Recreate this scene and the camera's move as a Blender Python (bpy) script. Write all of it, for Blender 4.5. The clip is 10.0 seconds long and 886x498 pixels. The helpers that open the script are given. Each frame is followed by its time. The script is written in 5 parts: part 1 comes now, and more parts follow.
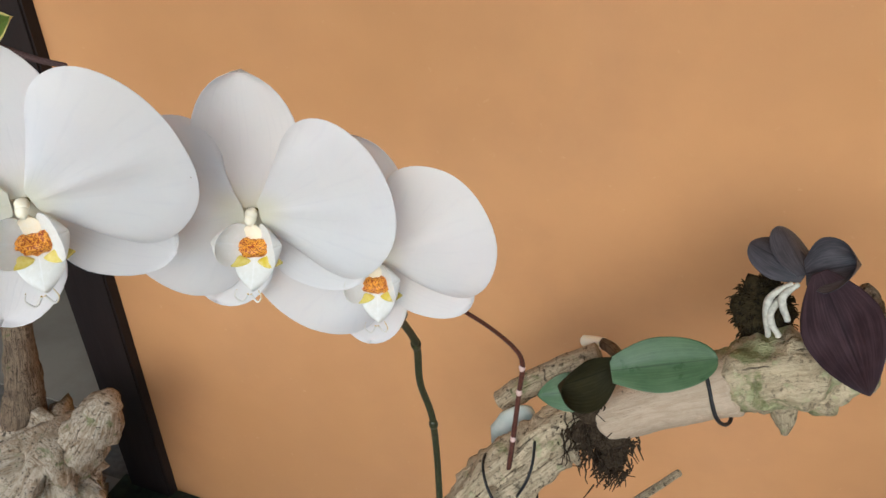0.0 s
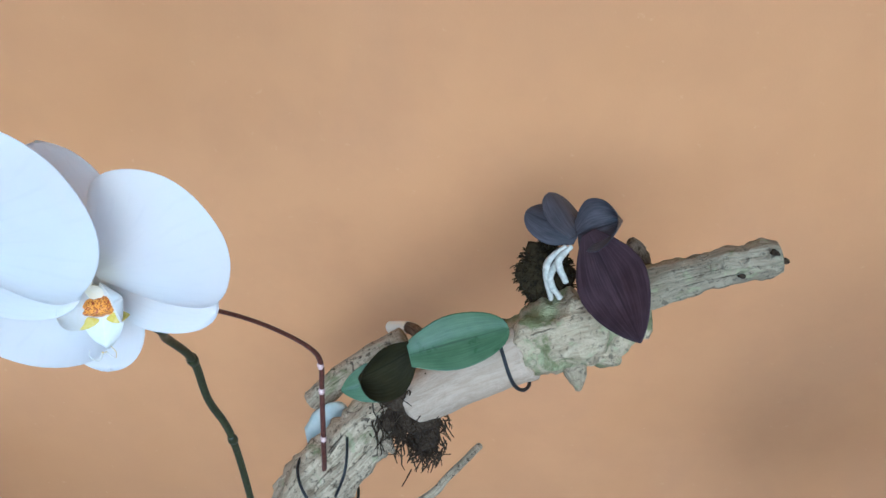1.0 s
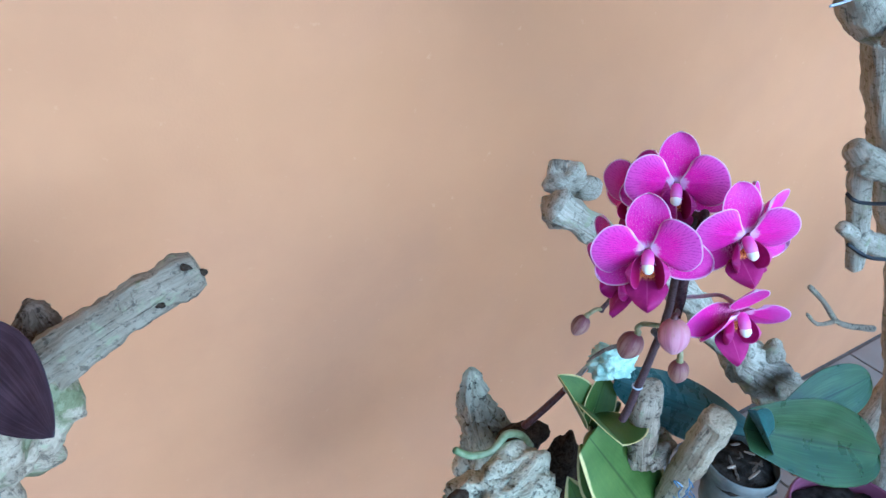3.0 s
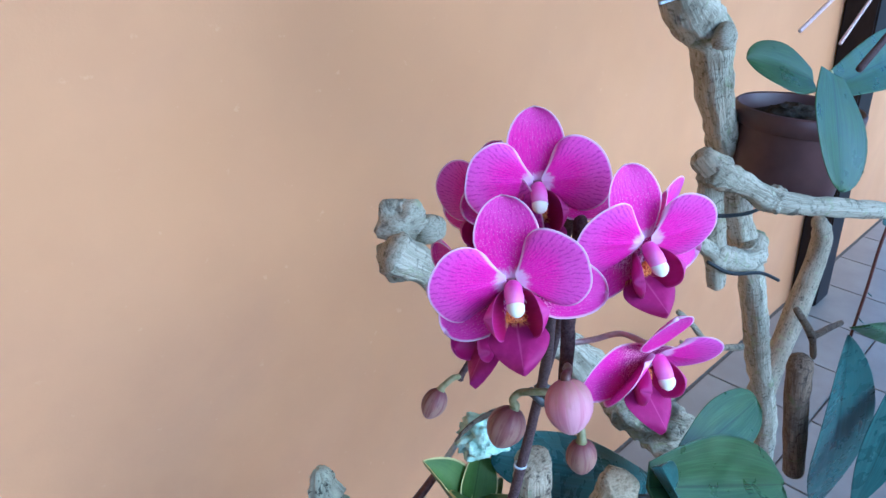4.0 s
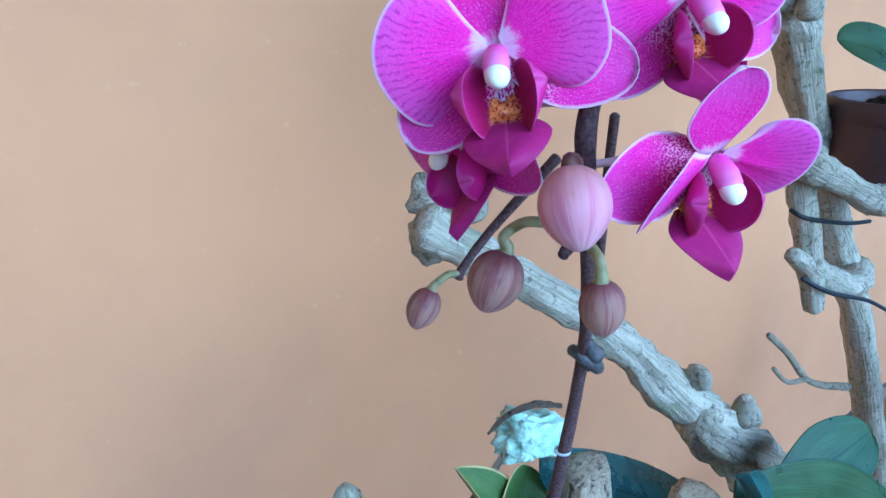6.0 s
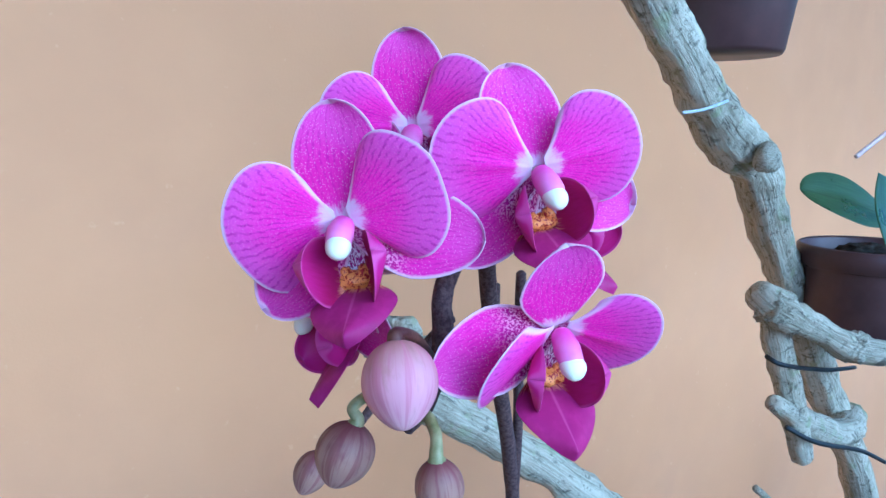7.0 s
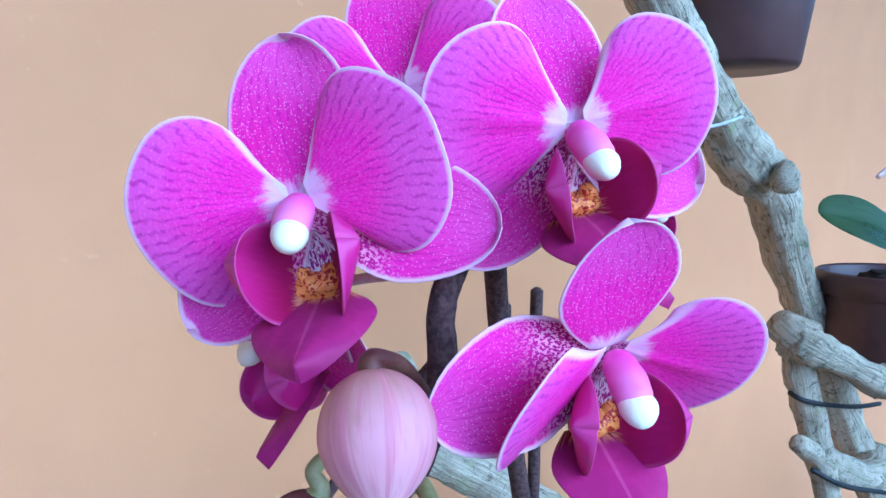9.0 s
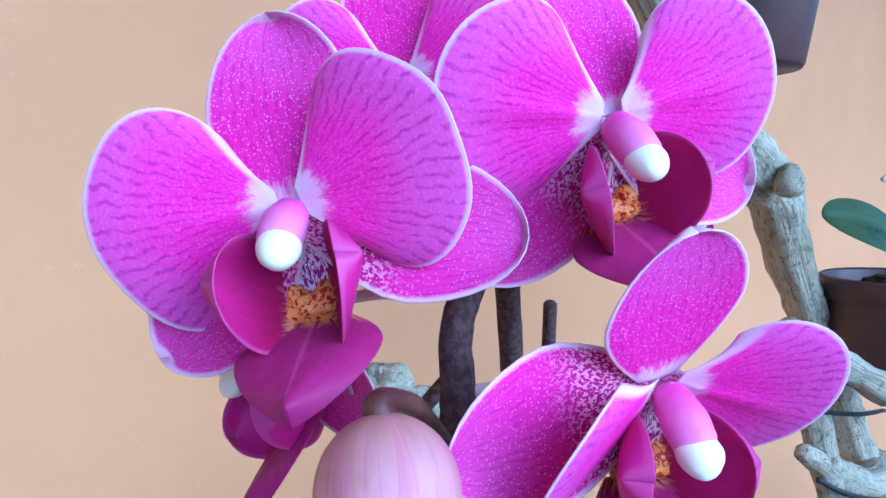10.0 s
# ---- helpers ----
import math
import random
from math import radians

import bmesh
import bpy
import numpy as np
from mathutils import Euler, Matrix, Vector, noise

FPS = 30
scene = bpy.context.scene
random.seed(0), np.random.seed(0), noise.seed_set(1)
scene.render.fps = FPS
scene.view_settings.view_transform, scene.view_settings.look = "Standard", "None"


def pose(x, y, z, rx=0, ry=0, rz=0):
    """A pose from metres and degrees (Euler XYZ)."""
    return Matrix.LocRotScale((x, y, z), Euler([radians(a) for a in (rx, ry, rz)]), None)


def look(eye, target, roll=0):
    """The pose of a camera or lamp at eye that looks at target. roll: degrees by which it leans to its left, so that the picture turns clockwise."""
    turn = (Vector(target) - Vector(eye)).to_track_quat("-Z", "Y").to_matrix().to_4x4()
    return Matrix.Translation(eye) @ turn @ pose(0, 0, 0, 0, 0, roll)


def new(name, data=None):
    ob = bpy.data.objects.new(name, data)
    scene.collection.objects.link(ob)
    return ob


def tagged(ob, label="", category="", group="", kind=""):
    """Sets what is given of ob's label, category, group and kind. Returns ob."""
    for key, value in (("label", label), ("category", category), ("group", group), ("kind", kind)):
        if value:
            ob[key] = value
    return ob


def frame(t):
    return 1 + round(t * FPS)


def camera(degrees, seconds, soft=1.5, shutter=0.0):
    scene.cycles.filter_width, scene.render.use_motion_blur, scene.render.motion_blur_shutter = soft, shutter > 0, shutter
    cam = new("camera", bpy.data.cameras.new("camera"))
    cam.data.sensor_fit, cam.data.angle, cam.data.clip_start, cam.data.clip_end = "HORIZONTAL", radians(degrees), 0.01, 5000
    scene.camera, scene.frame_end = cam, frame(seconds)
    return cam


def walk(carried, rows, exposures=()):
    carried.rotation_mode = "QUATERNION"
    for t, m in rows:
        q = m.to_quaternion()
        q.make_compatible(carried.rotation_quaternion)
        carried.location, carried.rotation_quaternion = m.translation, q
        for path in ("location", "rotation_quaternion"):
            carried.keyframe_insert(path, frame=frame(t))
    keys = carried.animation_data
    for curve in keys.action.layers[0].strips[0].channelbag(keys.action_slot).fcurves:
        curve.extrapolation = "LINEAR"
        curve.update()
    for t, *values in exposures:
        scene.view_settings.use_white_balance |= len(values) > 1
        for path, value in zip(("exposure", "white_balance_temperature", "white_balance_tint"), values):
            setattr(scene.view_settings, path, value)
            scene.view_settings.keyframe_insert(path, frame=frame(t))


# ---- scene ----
cam = camera(62.79, 10.0)
PATH = [
    (0, (-0.05017, 0.07072, 1.25107), (-0.32558, 0.86210, 0.70530), 0.334),
    (0.5, (-0.02215, 0.08204, 1.24435), (-0.21885, 0.90013, 0.70395), 0.787),
    (1, (-0.00247, 0.10250, 1.24025), (-0.05625, 0.93324, 0.68619), 2.047),
    (1.5, (0.05024, 0.12456, 1.22655), (0.14827, 0.94610, 0.66489), 3.857),
    (2, (0.09073, 0.14478, 1.22040), (0.33740, 0.94063, 0.66742), 4.860),
    (2.5, (0.12165, 0.16472, 1.20909), (0.48621, 0.91863, 0.66253), 4.922),
    (2.9, (0.15239, 0.18223, 1.19798), (0.61628, 0.89262, 0.66869), 4.326),
    (3.2, (0.18477, 0.20427, 1.18807), (0.71861, 0.87537, 0.67363), 3.742),
    (4.3, (0.25106, 0.25270, 1.11562), (0.93685, 0.86376, 0.72027), 2.508),
    (4.5, (0.25970, 0.25353, 1.10491), (0.95236, 0.86891, 0.72871), 2.303),
    (5, (0.26843, 0.25286, 1.08784), (0.95785, 0.88350, 0.73146), 2.166),
    (5.2, (0.27154, 0.25575, 1.08516), (0.94432, 0.90353, 0.72775), 1.523),
    (6.3, (0.29334, 0.23965, 1.04544), (0.88779, 0.98733, 0.74944), 0.086),
    (6.5, (0.30516, 0.23240, 1.04512), (0.91041, 0.99133, 0.80488), 0.280),
    (7, (0.30677, 0.23238, 1.05892), (0.93517, 0.99430, 0.90212), 0.709),
    (7.5, (0.30426, 0.23855, 1.05191), (0.93696, 1.00037, 0.91293), 1.014),
    (8, (0.31564, 0.24303, 1.05043), (0.94929, 1.00689, 0.92795), 0.620),
    (8.5, (0.32828, 0.25968, 1.04767), (0.96276, 1.02504, 0.93974), 0.340),
    (9, (0.33215, 0.26391, 1.04583), (0.97009, 1.02703, 0.94255), 0.231),
    (9.5, (0.34229, 0.27294, 1.04623), (0.98386, 1.03405, 0.95089), -0.267),
    (10, (0.33945, 0.27694, 1.04531), (0.98561, 1.03410, 0.94942), -0.014),
]
EXPOSURES = [
    (0.0, -0.54, 5250, 3), (0.5, -0.44, 4740, 0), (1.0, -0.33, 4150, -1), (1.5, -0.12, 3740, -3), (2.0, 0.0, 3530, -3), (2.5, 0.04, 3580, 0), (3.2, 0.06, 3650, 1),
    (4.5, 0.06, 3590, 1), (6.5, 0.04, 3430, -2), (8.5, 0.08, 3490, 0), (10.0, 0.18, 3540, 2),
]
walk(cam, [(t, look(eye, target, roll)) for t, eye, target, roll in PATH], EXPOSURES)

# ---------- world, sun, exposure ----------
world = bpy.data.worlds.new("sky_world")
scene.world = world
world.use_nodes = True
wn = world.node_tree.nodes
sky = wn.new("ShaderNodeTexSky")
sky.sky_type = "NISHITA"
sky.sun_disc = False
SUN_TO = Vector((0.12, -1.0, 0.55)).normalized()
sky.sun_elevation = math.asin(SUN_TO.z)
sky.sun_rotation = math.atan2(SUN_TO.x, SUN_TO.y)
sky.dust_density = 3.0
wn["Background"].inputs["Strength"].default_value = 0.22
world.node_tree.links.new(sky.outputs[0], wn["Background"].inputs["Color"])
sun_data = bpy.data.lights.new("sun", "SUN")
sun_data.energy = 2.85
sun_data.angle = radians(90)
sun_data.color = (1.0, 0.96, 0.9)
sun = new("sun", sun_data)
sun.matrix_world = look((0, 0, 3), Vector((0, 0, 3)) - SUN_TO)


# ---------- material helpers ----------
class Nodes:
    """Short writing for node materials."""

    def __init__(self, name, rough=0.5, spec=0.5):
        self.m = bpy.data.materials.new(name)
        self.m.use_nodes = True
        self.t = self.m.node_tree
        self.b = self.t.nodes["Principled BSDF"]
        self.b.inputs["Roughness"].default_value = rough
        self.b.inputs["Specular IOR Level"].default_value = spec

    def put(self, socket, value):
        if hasattr(value, "node"):
            self.t.links.new(value, socket)
        elif isinstance(value, (tuple, list)):
            socket.default_value = (*value, 1.0) if len(value) == 3 and socket.type == "RGBA" else value
        else:
            socket.default_value = value

    def coord(self, kind="Object"):
        return self.t.nodes.new("ShaderNodeTexCoord").outputs[kind]

    def attr(self, name):
        n = self.t.nodes.new("ShaderNodeAttribute")
        n.attribute_name = name
        return n.outputs["Fac"]

    def rand(self):
        return self.t.nodes.new("ShaderNodeObjectInfo").outputs["Random"]

    def scale(self, vec, s, off=(0, 0, 0)):
        n = self.t.nodes.new("ShaderNodeMapping")
        self.put(n.inputs["Vector"], vec)
        n.inputs["Scale"].default_value = s
        n.inputs["Location"].default_value = off
        return n.outputs[0]

    def noise(self, vec, scale, detail=3.0, rough=0.5, warp=0.0):
        n = self.t.nodes.new("ShaderNodeTexNoise")
        self.put(n.inputs["Vector"], vec)
        n.inputs["Scale"].default_value = scale
        n.inputs["Detail"].default_value = detail
        n.inputs["Roughness"].default_value = rough
        n.inputs["Distortion"].default_value = warp
        return n.outputs["Fac"]

    def cells(self, vec, scale, feature="F1"):
        n = self.t.nodes.new("ShaderNodeTexVoronoi")
        n.feature = feature
        self.put(n.inputs["Vector"], vec)
        n.inputs["Scale"].default_value = scale
        return n.outputs["Distance"]

    def waves(self, vec, scale, warp=2.0, detail=2.0, dscale=1.0, axis="X"):
        n = self.t.nodes.new("ShaderNodeTexWave")
        n.bands_direction = axis
        self.put(n.inputs["Vector"], vec)
        n.inputs["Scale"].default_value = scale
        n.inputs["Distortion"].default_value = warp
        n.inputs["Detail"].default_value = detail
        n.inputs["Detail Scale"].default_value = dscale
        return n.outputs["Fac"]

    def step(self, value, lo, hi, a=0.0, b=1.0):
        n = self.t.nodes.new("ShaderNodeMapRange")
        n.interpolation_type = "SMOOTHSTEP"
        self.put(n.inputs["Value"], value)
        for k, v in (("From Min", lo), ("From Max", hi), ("To Min", a), ("To Max", b)):
            n.inputs[k].default_value = v
        return n.outputs[0]

    def math(self, op, a, b=0.0):
        n = self.t.nodes.new("ShaderNodeMath")
        n.operation = op
        self.put(n.inputs[0], a)
        self.put(n.inputs[1], b)
        return n.outputs[0]

    def mix(self, fac, a, b, mode="MIX"):
        n = self.t.nodes.new("ShaderNodeMix")
        n.data_type = "RGBA"
        n.blend_type = mode
        self.put(n.inputs["Factor"], fac)
        self.put(n.inputs["A"], a)
        self.put(n.inputs["B"], b)
        return n.outputs["Result"]

    def uv(self):
        n = self.t.nodes.new("ShaderNodeSeparateXYZ")
        self.put(n.inputs[0], self.coord("UV"))
        return n.outputs[0], n.outputs[1]

    def join(self, x, y, z=0.0):
        n = self.t.nodes.new("ShaderNodeCombineXYZ")
        for i, v in enumerate((x, y, z)):
            self.put(n.inputs[i], v)
        return n.outputs[0]

    def color(self, c):
        self.put(self.b.inputs["Base Color"], c)
        return self

    def rough(self, r):
        self.put(self.b.inputs["Roughness"], r)
        return self

    def bump(self, height, strength=0.3, dist=0.002):
        n = self.t.nodes.new("ShaderNodeBump")
        n.inputs["Strength"].default_value = strength
        n.inputs["Distance"].default_value = dist
        self.put(n.inputs["Height"], height)
        self.put(self.b.inputs["Normal"], n.outputs[0])
        return self

    def thin(self, c, amount):
        """Light passes through, as through a petal or a leaf."""
        tr = self.t.nodes.new("ShaderNodeBsdfTranslucent")
        self.put(tr.inputs["Color"], c)
        mx = self.t.nodes.new("ShaderNodeMixShader")
        mx.inputs[0].default_value = amount
        self.t.links.new(self.b.outputs[0], mx.inputs[1])
        self.t.links.new(tr.outputs[0], mx.inputs[2])
        self.t.links.new(mx.outputs[0], self.t.nodes["Material Output"].inputs["Surface"])
        return self


# ---------- materials ----------
def wall_paint():
    n = Nodes("orange_plaster", 0.75, 0.3)
    p = n.coord()
    big = n.noise(p, 1.6, 4, 0.55)
    mid = n.noise(p, 9.0, 4, 0.6)
    fine = n.noise(p, 260.0, 3, 0.6)
    c = n.mix(n.step(big, 0.3, 0.7), (0.56, 0.285, 0.112), (0.64, 0.335, 0.140))
    c = n.mix(n.step(mid, 0.35, 0.75, 0.0, 0.35), c, (0.53, 0.27, 0.117))
    c = n.mix(n.step(n.noise(p, 3.2, 5, 0.6, 0.6), 0.45, 0.80, 0, 0.3), c, (0.50, 0.27, 0.138))
    c = n.mix(n.step(n.noise(p, 55.0, 3, 0.6), 0.66, 0.76, 0, 0.35), c, (0.70, 0.42, 0.20))
    n.color(c).bump(n.math("ADD", n.math("MULTIPLY", fine, 0.4), mid), 0.12, 0.003)
    return n.m


def dark_wood():
    n = Nodes("dark_stained_wood", 0.6, 0.25)
    p = n.scale(n.coord(), (12, 12, 1.5))
    g = n.noise(p, 6.0, 5, 0.6, 0.4)
    n.color(n.mix(g, (0.008, 0.006, 0.006), (0.03, 0.02, 0.018))).bump(g, 0.15, 0.002)
    return n.m


def tile_mat(name, a, b):
    n = Nodes(name, 0.35)
    p = n.coord()
    g = n.noise(p, 7.0, 5, 0.6)
    c = n.mix(n.step(g, 0.3, 0.7), a, b)
    c = n.mix(n.math("MULTIPLY", n.rand(), 0.25), c, tuple(0.75 * v for v in a))
    n.color(c).bump(n.noise(p, 90.0, 3), 0.05, 0.001)
    return n.m


def plain_rough(name, a, b, scale=30.0, rough=0.8, bump=0.2):
    n = Nodes(name, rough, 0.12 if rough > 0.7 else 0.4)
    p = n.coord()
    g = n.noise(p, scale, 5, 0.6)
    n.color(n.mix(n.step(g, 0.3, 0.7), a, b)).bump(n.noise(p, scale * 4, 4), bump, 0.002)
    return n.m


def driftwood(name, pale, mid, dark, moss=0.0, lichen=0.0, worn=1.0):
    n = Nodes(name, 0.85, 0.25)
    u, v = n.uv()
    p = n.coord()
    seed = n.math("MULTIPLY", n.rand(), 9.0)
    grain = n.noise(n.join(n.math("MULTIPLY", u, 26.0), n.math("MULTIPLY", v, 44.0), seed), 1.0, 6, 0.66, 0.5)
    patch = n.noise(p, 26.0, 5, 0.62, 0.3)
    pits = n.noise(p, 170.0, 4, 0.65)
    c = n.mix(n.step(grain, 0.36, 0.58), mid, pale)
    c = n.mix(n.step(patch, 0.50, 0.66, 0, 0.7), c, mid)
    bleach = n.noise(p, 40.0, 5, 0.65, 0.6)
    c = n.mix(n.step(bleach, 0.56, 0.70, 0, 0.65), c, tuple(min(0.85, 1.25 * x) for x in pale))
    c = n.mix(n.step(pits, 0.46, 0.32, 0, 0.8 * worn), c, dark)
    c = n.mix(n.step(n.noise(p, 60.0, 5, 0.7, 1.0), 0.43, 0.33, 0, 0.9 * worn), c, dark)
    crack = n.step(n.noise(n.join(n.math("MULTIPLY", u, 16.0), n.math("MULTIPLY", v, 30.0), seed), 1.0, 5, 0.65, 1.0), 0.375, 0.33)
    c = n.mix(n.math("MULTIPLY", crack, 0.8 * worn), c, tuple(0.5 * x for x in dark))
    if moss:
        c = n.mix(n.step(n.noise(p, 24.0, 4, 0.6, 0.5), 0.64 - moss * 0.2, 0.76 - moss * 0.2, 0, 0.7), c, (0.13, 0.17, 0.05))
    if lichen:
        c = n.mix(n.step(n.noise(p, 48.0, 4, 0.65), 0.64 - lichen * 0.2, 0.74 - lichen * 0.2, 0, 0.7), c, (0.40, 0.40, 0.22))
    h = n.math("SUBTRACT", n.math("ADD", grain, n.math("MULTIPLY", pits, 0.7)), n.math("MULTIPLY", crack, 0.8))
    n.color(c).bump(h, 0.35 + 0.65 * worn, 0.004)
    return n.m


def purple_petal(name, lines=25.0, spots=False, beads=0.25, deep=0.0):
    """Magenta petal: radiating broken veins, a ragged white base and a pale rim. spots: blotched pale base; beads: pale raised dots."""
    n = Nodes(name, 0.55, 0.16)
    across, along = n.uv()
    rim = n.attr("rim")
    seed = n.math("MULTIPLY", n.rand(), 9.0)
    grid = lambda a, b, z=seed: n.join(n.math("MULTIPLY", across, a), n.math("MULTIPLY", along, b), z)
    wig = n.math("SUBTRACT", n.noise(grid(7.0, 6.0), 1.0, 3, 0.6), 0.5)
    phase = n.math("ADD", n.math("MULTIPLY", across, lines), n.math("MULTIPLY", wig, 1.9))
    line = n.math("SINE", n.math("MULTIPLY", phase, 6.2832))
    cut = n.noise(grid(lines * 1.3, 13.0), 1.0, 2, 0.6)
    vein = n.math("MULTIPLY", n.step(line, 0.1, 1.0), n.step(cut, 0.32, 0.64))
    velvet = n.noise(grid(70.0, 44.0), 1.0, 2, 0.6)
    cloud = n.noise(grid(2.2, 2.0), 1.0, 2)
    reach = n.math("ADD", along, n.math("MULTIPLY", n.math("SUBTRACT", cloud, 0.5), 0.5))
    c = n.mix(n.step(reach, 0.40, 0.98), (0.88, 0.018, 0.485), (0.78, 0.125, 0.60))
    c = n.mix(n.step(velvet, 0.45, 0.70, 0.0, 0.38), c, (0.94, 0.16, 0.62))
    c = n.mix(n.math("MULTIPLY", vein, n.step(along, 0.12, 0.62, 0.34, 0.60)), c, (0.45, 0.005, 0.31))
    if deep:
        c = n.mix(deep, c, (0.66, 0.008, 0.32))
    dots = n.cells(grid(46.0, 54.0, 0.0), 1.0)
    c = n.mix(n.step(dots, 0.30, 0.10, 0, beads), c, (0.94, 0.50, 0.76))
    tuft = n.math("SUBTRACT", n.noise(grid(13.0, 9.0), 1.0, 4, 0.75), 0.5)
    base = n.math("ADD", along, n.math("MULTIPLY", tuft, 0.26))
    if spots:
        worm = n.step(n.noise(grid(46.0, 50.0), 1.0, 0.5, 0.4, 0.7), 0.45, 0.51)
        pale = n.mix(worm, (0.92, 0.42, 0.64), (0.45, 0.006, 0.22))
        c = n.mix(n.step(base, 0.54, 0.26), c, pale)
    else:
        c = n.mix(n.step(base, 0.215 - 0.16 * deep, 0.095 - 0.14 * deep, 0, 0.92), c, (0.93, 0.66, 0.84))
    edge = n.math("ADD", rim, n.math("MULTIPLY", n.math("SUBTRACT", velvet, 0.5), 0.02))
    c = n.mix(n.step(edge, 0.040, 0.008, 0, 0.85), c, (0.93, 0.74, 0.83))
    n.color(c).bump(n.math("ADD", n.math("MULTIPLY", vein, -0.3), n.math("MULTIPLY", n.noise(n.coord(), 2200.0, 2), 0.7)), 0.22, 0.0003)
    n.thin(c, 0.25)
    return n.m


def white_petal():
    n = Nodes("white_petal", 0.5, 0.25)
    across, along = n.uv()
    seed = n.math("MULTIPLY", n.rand(), 9.0)
    warp = n.math("MULTIPLY", n.noise(n.join(n.math("MULTIPLY", across, 4.0), n.math("MULTIPLY", along, 3.0), seed), 1.0, 2), 0.15)
    rows = n.waves(n.join(n.math("ADD", across, n.math("MULTIPLY", warp, 0.4)), 0.0, 0.0), 4.4, 0.0, 0.0, 1.0)
    vein = n.math("MULTIPLY", n.step(rows, 0.75, 1.0), n.step(n.noise(n.join(n.math("MULTIPLY", across, 20.0), n.math("MULTIPLY", along, 4.0), seed), 1.0, 2), 0.4, 0.65))
    c = n.mix(n.step(along, 0.02, 0.30), (0.90, 0.88, 0.76), (0.93, 0.925, 0.92))
    c = n.mix(n.step(n.noise(n.coord(), 30.0, 3), 0.35, 0.7, 0, 0.5), c, (0.89, 0.88, 0.90))
    c = n.mix(n.math("MULTIPLY", vein, 0.06), c, (0.62, 0.62, 0.70))
    speck = n.step(n.noise(n.coord(), 330.0, 1, 0.4), 0.845, 0.86)
    c = n.mix(n.math("MULTIPLY", speck, 0.5), c, (0.35, 0.25, 0.18))
    n.color(c).bump(n.math("ADD", n.math("MULTIPLY", vein, -0.3), n.math("MULTIPLY", n.noise(n.coord(), 220.0, 4), 0.8)), 0.22, 0.0010)
    n.thin(c, 0.50)
    return n.m


def lip_mat(name, tip, inner, stripe):
    """Lip: coloured blade with a striped throat and a pale middle groove."""
    n = Nodes(name, 0.5, 0.25)
    across, along = n.uv()
    fine = n.noise(n.coord(), 420.0, 3, 0.6)
    lines = n.step(n.noise(n.join(n.math("MULTIPLY", across, 26.0), n.math("MULTIPLY", along, 5.0)), 1.0, 2, 0.5, 0.4), 0.46, 0.54)
    throat = n.mix(lines, inner, stripe)
    c = n.mix(n.step(fine, 0.4, 0.75, 0, 0.35), tip, tuple(min(1.0, 1.5 * x + 0.01) for x in tip))
    mid = n.math("ABSOLUTE", n.math("SUBTRACT", across, 0.5))
    c = n.mix(n.step(mid, 0.03, 0.006, 0, 0.35), c, tuple(min(1.0, 1.6 * x + 0.12) for x in tip))
    c = n.mix(n.step(n.math("ADD", along, n.math("MULTIPLY", fine, 0.12)), 0.26, 0.12), c, throat)
    n.color(c).bump(n.math("ADD", fine, n.math("MULTIPLY", lines, 0.3)), 0.12, 0.0003)
    n.thin(c, 0.2)
    return n.m


def lobe_mat():
    """Side lobe: striped orange foot, dark crimson heart, magenta towards a pale rim."""
    n = Nodes("crimson_side_lobe", 0.45, 0.3)
    across, along = n.uv()
    rim = n.attr("rim")
    fine = n.noise(n.join(n.math("MULTIPLY", across, 24.0), n.math("MULTIPLY", along, 4.0), n.math("MULTIPLY", n.rand(), 9.0)), 1.0, 3, 0.6)
    c = n.mix(n.step(n.math("ADD", along, n.math("MULTIPLY", fine, 0.3)), 0.45, 1.05), (0.38, 0.004, 0.10), (0.60, 0.018, 0.27))
    foot = n.mix(n.step(fine, 0.46, 0.56), (0.86, 0.38, 0.20), (0.30, 0.006, 0.03))
    c = n.mix(n.step(n.math("ADD", along, n.math("MULTIPLY", n.math("SUBTRACT", fine, 0.5), 0.35)), 0.30, 0.12), c, foot)
    c = n.mix(n.step(rim, 0.05, 0.012, 0, 0.5), c, (0.68, 0.14, 0.45))
    n.color(c).bump(fine, 0.12, 0.0003)
    n.thin(c, 0.3)
    return n.m


def column_mat():
    """Column: magenta at its foot, pale lilac towards the cap."""
    n = Nodes("pink_column", 0.42, 0.35)
    along, _ = n.uv()
    soft = n.noise(n.coord(), 260.0, 3, 0.6)
    c = n.mix(n.step(n.math("ADD", along, n.math("MULTIPLY", n.math("SUBTRACT", soft, 0.5), 0.004)), 0.0005, 0.0070), (0.82, 0.08, 0.50), (0.91, 0.30, 0.66))
    n.color(c).bump(soft, 0.1, 0.0003)
    n.thin(c, 0.2)
    return n.m


def striped_throat():
    n = Nodes("striped_throat", 0.45, 0.3)
    across, along = n.uv()
    bars = n.noise(n.join(n.math("MULTIPLY", across, 22.0), n.math("MULTIPLY", along, 9.0)), 1.0, 1, 0.4, 0.8)
    n.color(n.mix(n.step(bars, 0.46, 0.54), (0.90, 0.76, 0.84), (0.34, 0.01, 0.22)))
    return n.m


def spotted(name, ground, spot, scale, lo=0.5, hi=0.56):
    n = Nodes(name, 0.4)
    p = n.coord()
    dots = n.step(n.noise(p, scale, 1, 0.4, 1.0), lo, hi)
    n.color(n.mix(dots, ground, spot)).bump(n.noise(p, scale * 2.0, 2), 0.3, 0.0004)
    return n.m


